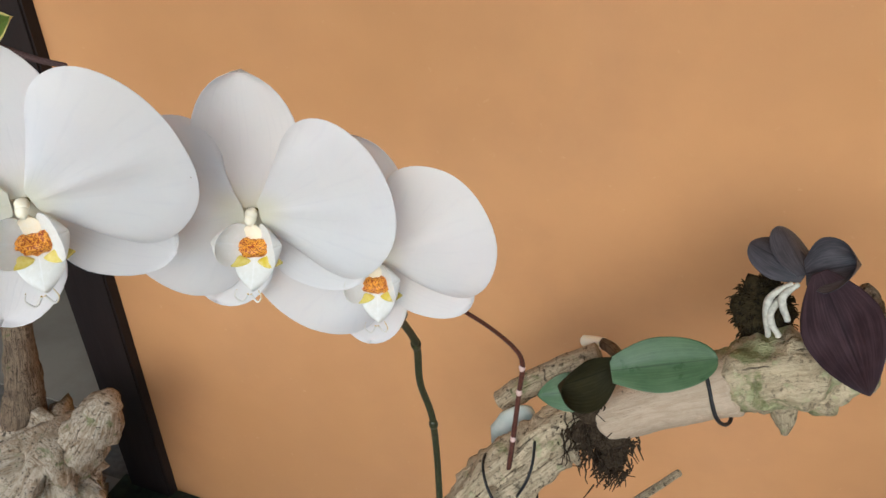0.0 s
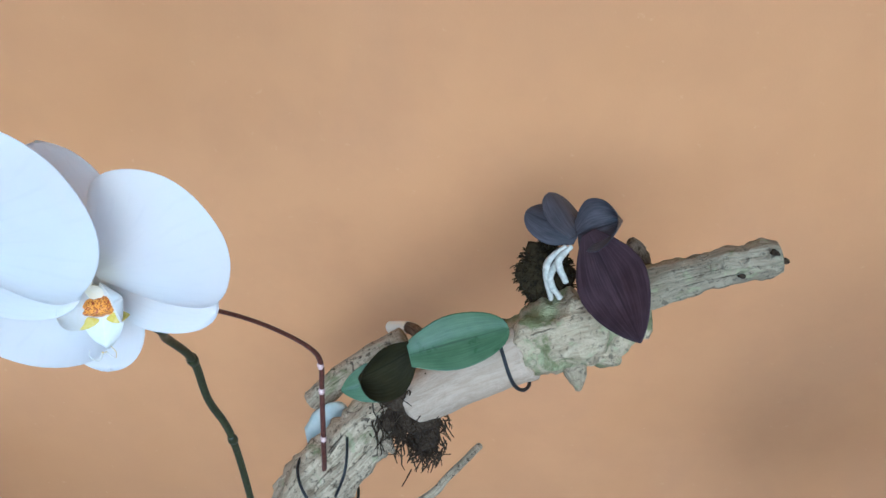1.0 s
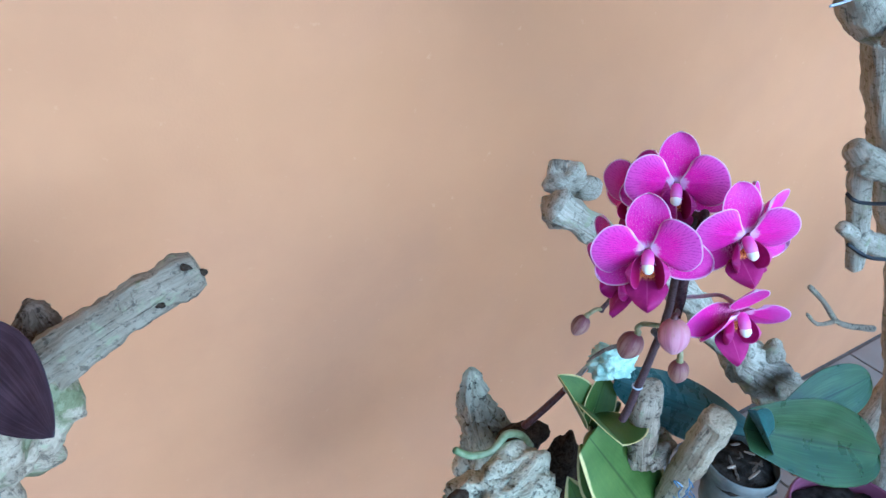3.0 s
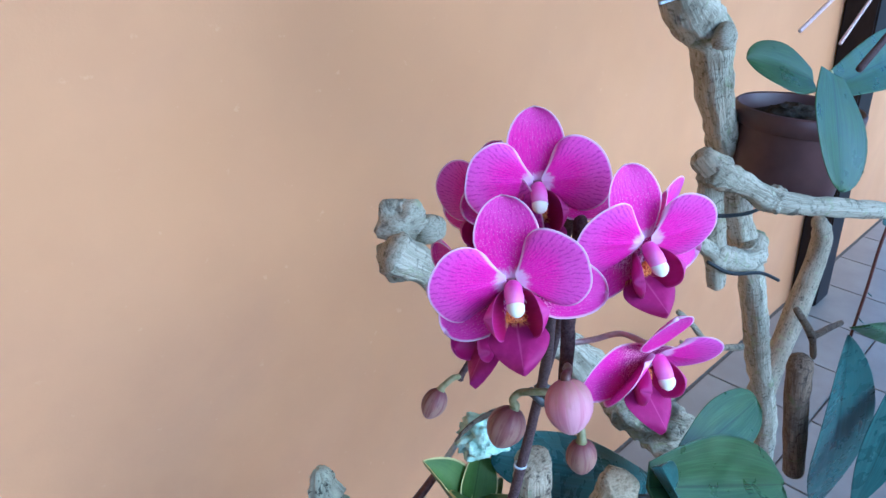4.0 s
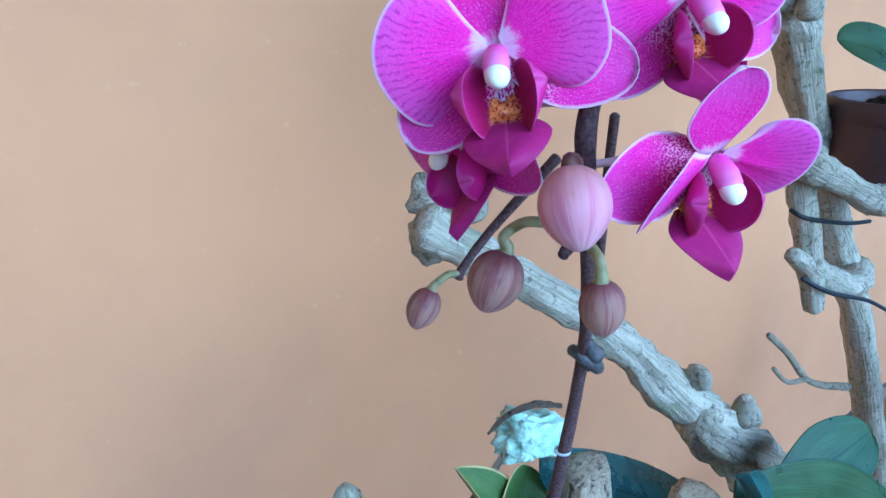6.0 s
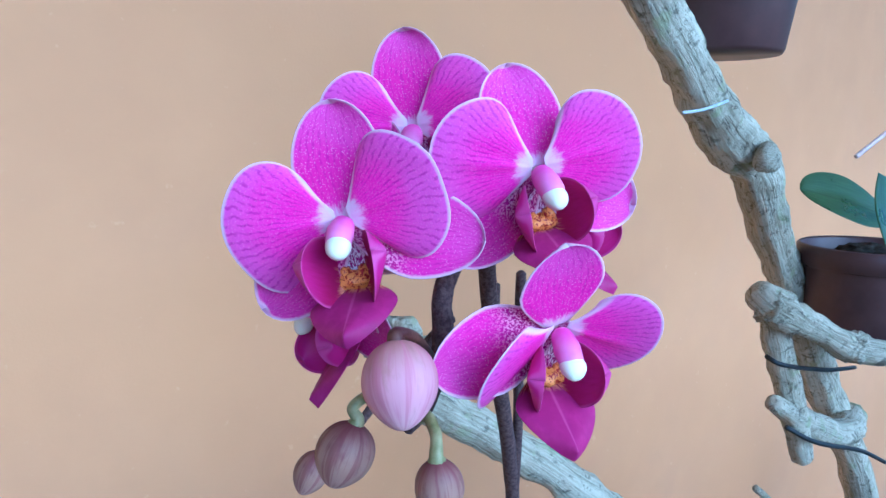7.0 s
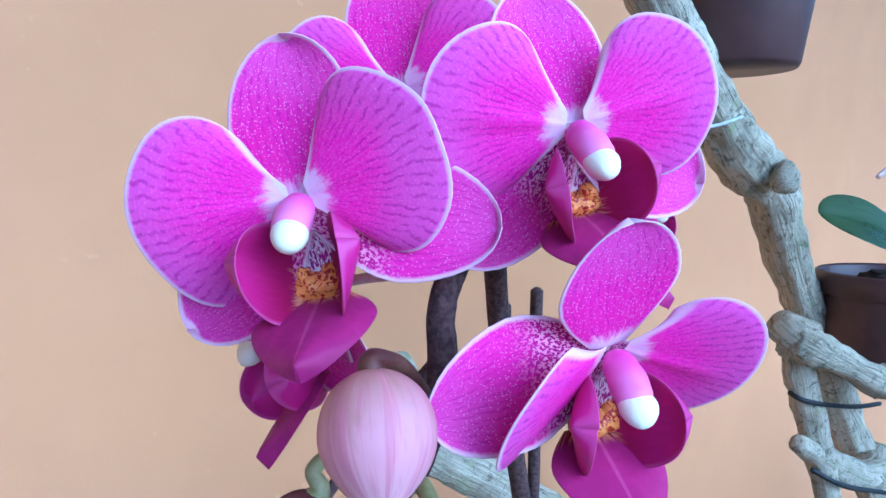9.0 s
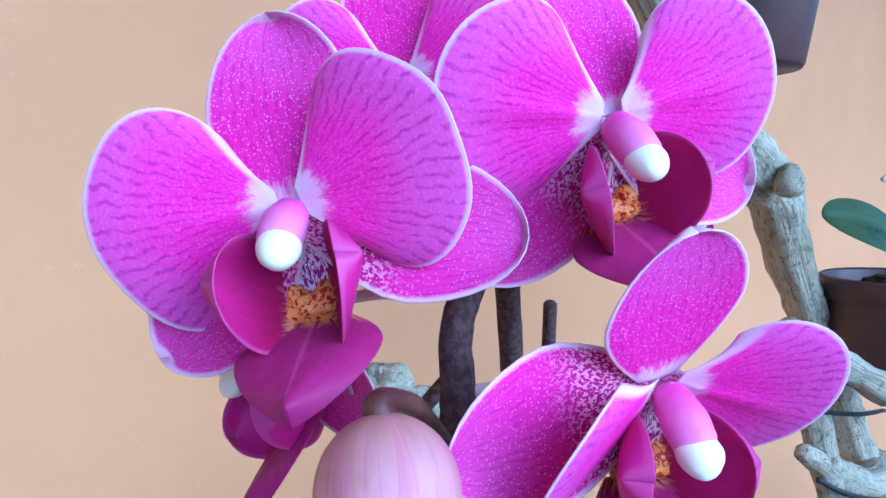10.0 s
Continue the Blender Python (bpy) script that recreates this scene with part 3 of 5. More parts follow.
def box(lo, hi, bevel=0.0, bm=None):
    bm = bm or bmesh.new()
    made = bmesh.ops.create_cube(bm, size=1.0)["verts"]
    for v in made:
        v.co = Vector([lo[i] + (v.co[i] + 0.5) * (hi[i] - lo[i]) for i in range(3)])
    if bevel:
        es = list({e for v in made for e in v.link_edges})
        bmesh.ops.bevel(bm, geom=es, offset=bevel, segments=2, affect="EDGES")
    return bm


def toward(z, up):
    """A turn whose +z looks along z, with +y as near to up as can be."""
    z = Vector(z).normalized()
    x = Vector(up).cross(z).normalized()
    return Matrix((x, z.cross(x), z)).transposed()


def leaf(name, parent, material, base, tip, face, half, cup=0.0, bend=0.0, fold=0.15, ruffle=0.02, thick=0.0014, seed=0.0, kind="leaf", label="", twist=0.0):
    """A leaf from base to tip, whose upper side looks along face."""
    base, tip = Vector(base), Vector(tip)
    y = tip - base
    length = y.length
    y.normalize()
    z = Vector(face)
    z = (z - y * z.dot(y)).normalized()
    m = Matrix((y.cross(z), y, z)).transposed().to_4x4()
    m.translation = base
    bm = blade(kind, length, half, cup, bend, ruffle, fold, 0.0, twist, seed, 16, 10, thick, 0.006)
    if bend:
        for v in bm.verts:
            v.co.z -= bend * length * v.co.y / length
    bm.transform(m)
    return part(name, bm, material, parent, label)


# ---------- the large structure ----------
FLOOR = -0.23
WALL = 0.962


def ring_wall(name, lo, hi, label, material=None):
    return whole(name, box(lo, hi), material or M_WALL, label, "wall", kind="structure", smooth=False)


ring_wall("wall_back", (-1.050, WALL, FLOOR - 0.1), (4.6, WALL + 0.15, 2.55), "orange painted plaster wall behind the orchids")
ring_wall("wall_back_beyond", (-3.6, WALL, FLOOR - 0.1), (-2.15, WALL + 0.15, 2.55), "orange painted plaster wall past the doorway")
ring_wall("wall_lintel", (-2.15, WALL, 1.95), (-1.050, WALL + 0.15, 2.55), "orange plaster wall over the doorway")
ring_wall("wall_left", (-3.75, -1.5, FLOOR - 0.1), (-3.6, WALL + 0.15, 2.55), "orange painted side wall of the terrace")
ring_wall("wall_room", (-3.6, 3.6, FLOOR - 0.1), (0.2, 3.7, 2.55), "pale plaster wall inside the room", M_CEIL)
ring_wall("wall_room_side", (0.2, WALL + 0.15, FLOOR - 0.1), (0.3, 3.7, 2.55), "pale plaster side wall inside the room", M_CEIL)
ring_wall("wall_room_end", (-3.75, WALL + 0.15, FLOOR - 0.1), (-3.6, 3.7, 2.55), "pale plaster end wall inside the room", M_CEIL)
# added out of view: blocks low light so the back wall darkens downwards
ring_wall("wall_shade_added", (-3.75, -1.62, FLOOR - 0.1), (4.6, -1.5, 0.72), "added low orange wall, unseen, that shades the foot of the back wall")
# added out of view: holds off the high sky so light comes from the front
whole("ceiling", box((-3.75, -1.3, 2.55), (4.6, 3.7, 2.7)), M_CEIL, "added white flat ceiling, unseen, that lets light in from the front only", "ceiling", kind="structure", smooth=False)
whole("ground", box((-400, -400, FLOOR - 0.42), (400, 400, FLOOR - 0.12)), M_GROUND, "green garden ground round the terrace", "ground", kind="structure", smooth=False)
floor_bed = whole("floor", box((-3.7, -1.5, FLOOR - 0.12), (4.6, WALL + 0.15, FLOOR - 0.006)), M_JOINT, "grey tiled terrace floor with dark joints", "floor", kind="structure", smooth=False)
whole("floor_room", box((-3.7, WALL + 0.15, FLOOR - 0.12), (0.3, 3.7, FLOOR - 0.0005)), M_TILE, "grey tiled floor inside the dark room", "floor", kind="structure", smooth=False)
whole("floor_border", box((-1.2, WALL - 0.16, FLOOR - 0.006), (-0.25, WALL - 0.001, FLOOR + 0.012), 0.003), M_BORDER, "dark green stone strip along the wall foot", "trim", kind="structure", smooth=False)

# door frame with its two jambs and head
door = thing("door_1", (-1.64, WALL, FLOOR), "open doorway with a dark stained wooden frame", "door", kind="structure")
part("jamb", box((-1.165, WALL - 0.025, FLOOR), (-1.047, WALL + 0.17, 2.06), 0.004), M_DARK, door, "dark stained jamb", False)
part("jamb", box((-2.155, WALL - 0.025, FLOOR), (-2.04, WALL + 0.17, 2.06), 0.004), M_DARK, door, "", False)
part("head", box((-2.035, WALL - 0.025, 1.95), (-1.17, WALL + 0.17, 2.06), 0.004), M_DARK, door, "", False)
bm = box((3.05, WALL - 0.10, FLOOR), (3.20, WALL - 0.002, 2.54), 0.006)
for v in bm.verts:
    v.co.x -= 0.268 * (v.co.z - FLOOR)
whole("dark_post", bm, M_DARK, "dark stained wooden post leaning along the orange wall", "post", smooth=False)


# ---------- flowers ----------
def orchid_flower(parent, center, face, up, size, look_of, seed, petals, pedicel, dorsal=(0, 1, 0), sepals=((-1.04, -0.38, -0.10), (1.04, -0.38, -0.10)), lip_tip=(0, -0.90, 0.52), cap_at=(0, -0.25, 0.31), lobe_up=None):
    """One moth orchid. size: length of the upper sepal; petals: for the two sides the angle over the level and the way it faces;
    dorsal, sepals, lip_tip, cap_at: where these end, in sizes, with x to its own right, y up and z out of its face."""
    turn = toward(face, up)
    m = turn.to_4x4()
    m.translation = Vector(center)
    rnd = random.Random(seed)
    mats, sh = look_of
    s = size
    back = [(Vector(center) - turn.col[2] * 0.06 * s, 0.060 * s)]
    for p in pedicel:
        back.append((Vector(p), 0.042 * s if size < 0.04 else 0.03 * s))
    root = part("flower", tube(back, 8, 5), mats["pedicel"], parent, sh["label"])

    def add(name, bm, material, place, label=""):
        bm.transform(m @ place)
        return part(name, bm, material, root, label)

    def frame_of(origin, along, facing):
        y, z = Vector(along).normalized(), Vector(facing)
        z = (z - y * z.dot(y)).normalized()
        r = Matrix((y.cross(z), y, z)).transposed().to_4x4()
        r.translation = Vector(origin) * s
        return r

    jit = lambda a: rnd.uniform(-a, a)
    th = sh["thick"]
    d = Vector(dorsal)
    add("dorsal_sepal", blade("sepal", d.length * s, sh["dorsal"] * s, 0.20 + jit(0.08), -0.02, 0.014, 0, 0, 0, seed, 16, 12, th), mats["dorsal"],
        frame_of((0, 0, -0.02), d, (jit(0.08), 0.0, 1)))
    for sign, tip in zip((-1, 1), sepals):
        d = Vector(tip)
        add("lateral_sepal", blade("sepal", d.length * s, sh["lateral"] * s, 0.16 + jit(0.06), -0.03, 0.015, 0, sign * 0.05, 0, seed + sign, 16, 12, th), mats["spotted"],
            frame_of((sign * 0.02, -0.04, -0.05), d, (-sign * 0.05, 0.12, 1)))
    for sign, (angle, facing, *more) in zip((-1, 1), petals):
        g = radians(angle)
        bm = fan(sh["petal"] * s * (more[1] if len(more) > 1 else 1.0), radians((more[0] if more else sh["spread"]) + jit(2)), 0.07 * s, sh["bend"], sh["ruffle"], sh["cup"], seed * 2 + sign, 20, 40, th)
        add("petal", bm, mats["petal"], frame_of((sign * 0.06, 0.0, 0.05 + (0.012 if sign > 0 else 0)), Vector((sign * math.cos(g), math.sin(g), 0.0)) - Vector(facing).normalized() * Vector((sign * math.cos(g), math.sin(g), 0.0)).dot(Vector(facing).normalized()), facing))
    # lip: a floor blade and two side lobes that stand up beside the callus
    q = sh["lip"]
    k = q * s
    tip = Vector(lip_tip)
    back_by = sh["lip_back"]
    foot = Vector((0.0, -0.58, 0.08 - back_by))
    drop = (tip - foot).normalized()
    add("lip", blade("trowel", (tip - foot).length * k, sh["lip_half"] * k, -0.28, -0.08, 0.02, 0, 0, 0, seed, 22, 18, th * 1.3, 0.012), mats["lip"],
        frame_of(foot * q, drop, (0, 0.7, 0.7)))
    for sign in (-1, 1):
        lo = sh["lobe"]
        bm = blade("lobe", lo[0] * k, lo[1] * k, 0.45, 0.10, 0.02, 0, 0, 0, seed + 3 * sign, 20, 18, th * 1.3)
        add("side_lobe", bm, mats["side"], frame_of((sign * 0.05 * q, -0.52 * q, (0.04 - back_by) * q), (sign * lo[2], lo[3] if lobe_up is None else lobe_up, 0.75), (-sign * sh["lobe_in"], 0.12, 0.68)))
    w = sh["callus"]
    bm = blob((0, -0.52 * k, (0.10 - back_by) * k), (0.17 * k * w, 0.085 * k * w, 0.11 * k * w), 0.35, 12.0 / k, seed, None, 14, 20)
    for sign in (-1, 1):
        blob((sign * 0.08 * k * w, -0.46 * k, (0.13 - back_by) * k), (0.06 * k * w, 0.06 * k * w, 0.07 * k * w), 0.4, 12.0 / k, seed + sign, bm=bm)
    add("callus", bm, mats["callus"], Matrix.Identity(4), "spotted callus")
    add("throat", blade("lobe", 0.34 * k, 0.14 * k, 0.3, 0.0, 0.0, 0, 0, 0, seed, 8, 8, th), mats["throat"], frame_of((0, -0.50 * q, (0.06 - back_by) * q), (0, 0.95, 0.10 + back_by), (0, 0, 1)))
    if "rim" in mats:
        for sign in (-1, 1):
            bm = blade("leaf", 0.42 * k, 0.085 * k, 0.5, 0.15, 0.03, 0, 0, 0, seed + sign, 12, 8, th * 1.6)
            add("lip_edge", bm, mats["rim"], frame_of((sign * 0.05 * q, -0.68 * q, 0.18 * q), (sign * 0.95, 0.14, 0.30), (0, 0.55, 0.8)), "yellow lip edge")
            bm = tube([((sign * 0.02 * k, -0.98 * k, 0.52 * k), 0.016 * k), ((sign * 0.10 * k, -1.08 * k, 0.54 * k), 0.013 * k), ((sign * 0.17 * k, -0.98 * k, 0.58 * k), 0.010 * k), ((sign * 0.14 * k, -0.88 * k, 0.58 * k), 0.006 * k)], 6, 4)
            add("tendril", bm, mats["lip"], Matrix.Identity(4))
    # column with its hooded cap and blunt beak
    e = Vector(cap_at) * k
    f = sh["col"]
    add("column", tube([(e * 0.22, 0.085 * k * f), (e * 0.40, 0.108 * k * f), (e * 0.65 + Vector((0, 0.010 * k, 0)), 0.116 * k * f), (e * 0.88 + Vector((0, 0.004 * k, 0)), 0.105 * k * f), (e * 0.99, 0.086 * k * f)], 18, 6, 0.10, 5.0 / k, seed), mats["column"], Matrix.Identity(4))
    axis = toward(e, (0, 1, 0))
    cap = blob(e * 1.03 + Vector((0, -0.012 * k, 0)), (0.106 * k * f, 0.096 * k * f, 0.112 * k * f), 0.14, 5.0 / k, seed, axis, 16, 22, None, lambda z: 1.0 - 0.12 * z)
    tube([(e * 1.0 + Vector((0, -0.03 * k, 0.0)), 0.075 * k * f), (e * 1.03 + Vector((0, -0.072 * k, 0.0)), 0.050 * k * f), (e * 0.99 + Vector((0, -0.105 * k, 0.0)), 0.020 * k * f)], 10, 4, bm=cap)
    add("anther_cap", cap, mats["cap"], Matrix.Identity(4), "white cap")
    return root


PURPLE = (
    dict(petal=M_PP, dorsal=M_PD, spotted=M_PS, lip=M_PLIP, side=M_PLOBE, callus=M_PCALLUS, throat=M_PTHROAT, column=M_PCOL, cap=M_CAP, pedicel=M_PEDPINK),
    dict(label="magenta flower with pale rims and dark lip", thick=0.00055, dorsal=0.40, lateral=0.40, petal=0.92, spread=63, bend=-0.04, ruffle=0.03, cup=-0.08, lip=1.0, lip_half=0.37, col=1.0, lobe=(0.62, 0.30, 0.62, 0.28), lobe_in=0.70, callus=1.0, lip_back=0.22),
)
WHITE = (
    dict(petal=M_WP, dorsal=M_WP, spotted=M_WP, lip=M_WLIP, side=M_WSIDE, callus=M_WCALLUS, throat=M_CAP, column=M_CAP, cap=M_CAP, pedicel=M_PEDICEL, rim=M_WYELLOW),
    dict(label="large white flower with a yellow lip", thick=0.0011, dorsal=0.385, lateral=0.34, petal=0.985, spread=64, bend=-0.05, ruffle=0.045, cup=-0.10, lip=0.56, lip_half=0.26, col=0.72, lobe=(0.60, 0.30, 0.95, 0.48), lobe_in=0.45, callus=1.4, lip_back=0.0),
)

# white orchid with an arching spike
white_orchid = thing("white_orchid", (-0.255, 0.60, 0.40), "white moth orchid on a dark arching stem", "orchid")
spike = [((-0.2353, 0.6000, 0.3883), 0.0038), ((-0.2365, 0.6000, 0.5244), 0.0037), ((-0.2406, 0.5900, 0.6654), 0.0037), ((-0.2472, 0.5700, 0.7407), 0.0036), ((-0.2414, 0.5470, 0.8114), 0.0036), ((-0.2391, 0.5100, 0.8678), 0.0034), ((-0.2289, 0.4700, 0.9171), 0.0032), ((-0.30, 0.42, 1.005), 0.0030), ((-0.38, 0.35, 1.04), 0.0028), ((-0.46, 0.30, 1.05), 0.0024)]
stem = part("stem", tube(spike, 10, 8), M_STEMGREEN, white_orchid, "dark green flower stem")
for p in ((-0.2406, 0.5900, 0.6654), (-0.2420, 0.5470, 0.8126)):
    part("node", tube([(Vector(p) - Vector((0, -0.002, 0.006)), 0.0042), (p, 0.0052), (Vector(p) + Vector((0, -0.002, 0.006)), 0.0040)], 10, 4), M_STEMGREEN, stem)
PETAL_IN = ((0.12, -0.10, 0.98), (-0.12, -0.10, 0.98))
W_SEPALS = ((-0.42, -0.88, -0.12), (0.76, -0.58, -0.08))
orchid_flower(white_orchid, (-0.3217, 0.2773, 1.0915), (0.60, -0.80, 0.10), (-0.05, 0.0, 1), 0.072, WHITE, 1, ((4, PETAL_IN[0]), (17, PETAL_IN[1])), [(-0.40, 0.33, 1.05), (-0.43, 0.32, 1.047)], (0, 0.98, 0), W_SEPALS, (0, -0.95, 0.44), (0, -0.07, 0.17))
orchid_flower(white_orchid, (-0.2600, 0.3596, 1.0540), (0.30, -0.95, 0.10), (0.02, 0.0, 1), 0.075, WHITE, 2, ((-6, PETAL_IN[0], 80), (8, PETAL_IN[1])), [(-0.31, 0.40, 1.02), (-0.32, 0.40, 1.022)], (0, 1.0, 0), W_SEPALS, (0, -0.95, 0.44), (0, -0.07, 0.17))
orchid_flower(white_orchid, (-0.2102, 0.4012, 1.0116), (0.22, -0.96, 0.12), (-0.16, 0.0, 1), 0.072, WHITE, 3, ((-18, PETAL_IN[0], 78), (12, PETAL_IN[1], 68)), [(-0.258, 0.46, 0.965), (-0.26, 0.47, 0.945)], (0, 1.0, 0), ((-0.22, -0.96, -0.12), (0.72, -0.62, -0.10)), (0, -0.95, 0.44), (0, -0.07, 0.17))

# purple orchid
purple_orchid = thing("purple_orchid", (0.4775, 0.4122, 0.846), "small magenta moth orchid with buds on a dark stem", "orchid")
part("stem", tube([((0.4775, 0.4122, 0.846), 0.0028), ((0.4805, 0.4108, 0.864), 0.0027), ((0.487, 0.409, 0.91), 0.0025), ((0.474, 0.398, 0.95), 0.0025), ((0.452, 0.385, 1.0), 0.0025), ((0.437, 0.373, 1.035), 0.0025), ((0.424, 0.361, 1.049), 0.0024), ((0.4125, 0.352, 1.041), 0.0023), ((0.4045, 0.3468, 1.0335), 0.0022), ((0.3992, 0.3443, 1.0268), 0.0021), ((0.3982, 0.3430, 1.0195), 0.0022), ((0.3950, 0.3405, 1.0125), 0.0020), ((0.3895, 0.3372, 1.0072), 0.0016), ((0.3836, 0.3352, 1.0044), 0.0011)], 14, 8, 0.1, 400.0), M_STEMDARK, purple_orchid, "dark purple flower stem")
part("stem_fork", tube([((0.4505, 0.3840, 1.0000), 0.0022), ((0.4545, 0.3870, 1.0060), 0.0017), ((0.4598, 0.3913, 1.0130), 0.0010)], 10, 5, 0.1, 400.0), M_STEMDARK, purple_orchid)
part("bud_branch", tube([((0.430, 0.378, 1.010), 0.0016), ((0.4159, 0.3885, 0.9895), 0.0013), ((0.4070, 0.3900, 0.9800), 0.0012), ((0.4052, 0.3902, 0.9775), 0.0016)], 10, 5, 0.1, 400.0), M_STEMDARK, purple_orchid)
IN = ((0.16, -0.25, 0.95), (-0.16, -0.25, 0.95))
orchid_flower(purple_orchid, (0.3816, 0.3535, 1.0424), (-0.729, -0.655, 0.197), (0.02, 0.267, 0.964), 0.0236, PURPLE, 11, ((-1, (0.17, -0.42, 0.88)), (14, (-0.24, -0.26, 0.93), 62, 0.94)), [(0.400, 0.357, 1.040), (0.410, 0.354, 1.042)], (0, 1, 0), ((-0.86, -0.60, -0.18), (1.10, -0.32, -0.06)))
orchid_flower(purple_orchid, (0.4093, 0.3678, 1.0605), (-0.74, -0.64, 0.10), (-0.07, 0.12, 0.99), 0.0225, PURPLE, 12, ((6, IN[0]), (8, IN[1])), [(0.418, 0.368, 1.054), (0.426, 0.362, 1.050)])
orchid_flower(purple_orchid, (0.4119, 0.3314, 1.0529), (-0.418, -0.908, 0.022), (-0.179, 0.106, 0.978), 0.0223, PURPLE, 13, ((14, (-0.12, -0.26, 0.95)), (7, (-0.17, -0.28, 0.94), 62, 0.95)), [(0.417, 0.345, 1.048), (0.416, 0.354, 1.044)], (0, 0.91, -0.33), ((-0.84, -0.66, -0.22), (0.95, -0.55, -0.15)), (0, -0.82, 0.48))
orchid_flower(purple_orchid, (0.4064, 0.3196, 1.0242), (-0.375, -0.925, -0.076), (-0.013, -0.076, 0.997), 0.0215, PURPLE, 14, ((-40, (0.60, -0.50, 0.62)), (-8, (-0.30, -0.50, 0.80), 63, 0.90)), [(0.4078, 0.331, 1.0238), (0.4040, 0.338, 1.0200), (0.3988, 0.3426, 1.0188)], (-0.17, 0.80, 0.38), ((-1.12, -0.30, 0.12), (0.5, -0.85, -0.25)), (0, -0.85, 0.58), (0, -0.24, 0.33))
orchid_flower(purple_orchid, (0.3867, 0.3723, 1.0246), (-0.914, -0.003, -0.22), (-0.31, 0.41, 0.79), 0.0220, PURPLE, 15, ((-28, (0.0, -0.2, 0.97)), (-22, IN[1])), [(0.398, 0.366, 1.028), (0.402, 0.354, 1.030), (0.402, 0.346, 1.0305)], (0, 1, 0), ((-0.9, -0.5, -0.1), (0.80, -0.85, 0.0)), (0, -0.90, 0.62), (0, -0.25, 0.31), -0.12)
orchid_flower(purple_orchid, Vector((0.3982, 0.3860, 1.0427)) + Vector((0.0100, -0.0032, 0.0054)), (-0.97, -0.10, 0.0), (0, 0, 1), 0.0215, PURPLE, 16, ((10, IN[0]), (10, IN[1])), [(0.424, 0.386, 1.046), (0.432, 0.370, 1.040)])
orchid_flower(purple_orchid, (0.4400, 0.3440, 1.0455), (0.30, -0.90, 0.0), (0.05, 0, 1), 0.0220, PURPLE, 17, ((10, IN[0]), (10, IN[1])), [(0.436, 0.355, 1.046), (0.430, 0.362, 1.048)], (0.10, 0.72, -0.30))


def bud(center, axis, length, width, stalk, skin, label, stalk_skin=M_PEDICEL, stalk_label="olive stalk"):
    """A closed bud of three keeled sepals that meet in seams, blunt at the stalk and drawn to a tip."""
    c, a = Vector(center), Vector(axis).normalized()
    turn = toward(a, (0.3, 0.5, 0.2))
    bm = blob((0, 0, 0), (width / 2, width / 2, length / 2), 0, 1, 0, None, 26, 48, None, lambda z: 1.03 - 0.06 * z - 0.22 * max(0.0, z) ** 2.0)
    for v in bm.verts:
        ang = math.atan2(v.co.y, v.co.x)
        seam = abs(math.sin(1.5 * ang + 0.5 * v.co.z / length))
        f = 1 - 0.15 * math.exp(-(seam / 0.09) ** 2) + 0.025 * math.exp(-((1 - seam) / 0.05) ** 2)
        v.co.x *= f
        v.co.y *= f * 0.95
    bm.transform(Matrix.Translation(c) @ turn.to_4x4())
    st = [(c - a * length * 0.46, 0.0017), (c - a * length * 0.56, 0.0013)] + [(Vector(p), 0.0011) for p in stalk]
    root = part("bud", bm, skin, purple_orchid, label)
    part("stalk", tube(st, 10, 6), stalk_skin, root, stalk_label)
    return root


bud((0.375, 0.326, 1.0176), (-0.16, -0.36, -0.90), 0.0150, 0.0124, [(0.3795, 0.3302, 1.0246), (0.3850, 0.3340, 1.0215), (0.3935, 0.3395, 1.0140)], M_BUD, "large closed pink bud", M_STEMRED, "short brown stalk")
bud((0.3822, 0.3240, 0.9975), (0.05, -0.1, -1.0), 0.0112, 0.0084, [(0.3830, 0.3260, 1.0060), (0.3840, 0.3280, 1.0070), (0.3850, 0.3310, 1.0080), (0.3860, 0.3345, 1.0062)], M_BUDBROWN, "closed brownish-pink bud")
bud((0.377, 0.347, 0.997), (-0.35, 0.1, -0.9), 0.0134, 0.0112, [(0.3790, 0.3470, 1.0060), (0.3810, 0.3460, 1.0080), (0.3820, 0.3420, 1.0100), (0.3905, 0.3382, 1.0078)], M_BUDBROWN, "closed brownish-pink bud")
bud((0.395, 0.393, 0.970), (-0.45, 0.1, -0.85), 0.0122, 0.0090, [(0.3995, 0.3918, 0.9772), (0.4025, 0.3910, 0.9788), (0.4052, 0.3902, 0.9785)], M_BUDBROWN, "small closed brownish-pink bud")
part("old_stem", tube([((0.487, 0.409, 0.91), 0.0018), ((0.4745, 0.3950, 0.9600), 0.0017), ((0.4670, 0.3885, 0.9950), 0.0016), ((0.4637, 0.3850, 1.0172), 0.0016)], 8, 5), M_STEMDARK, purple_orchid, "dried cut flower stem")
bm = tube([((0.4955, 0.4085, 0.910), 0.0022), ((0.4905, 0.4035, 0.914), 0.0030), ((0.4845, 0.4055, 0.919), 0.0028), ((0.4835, 0.4115, 0.921), 0.0022)], 8, 5, 0.3, 260.0, 2)
tube([((0.4835, 0.4040, 0.927), 0.0020), ((0.4880, 0.4030, 0.920), 0.0032), ((0.4945, 0.4065, 0.918), 0.0026), ((0.4990, 0.4110, 0.914), 0.0020)], 8, 5, 0.4, 260.0, 4, bm=bm)
blob((0.4905, 0.4080, 0.9175), (0.0052, 0.0050, 0.0050), 0.5, 240.0, 3, None, 12, 16, bm)
part("clip", bm, M_CLIP, purple_orchid, "grey plastic stem clip")
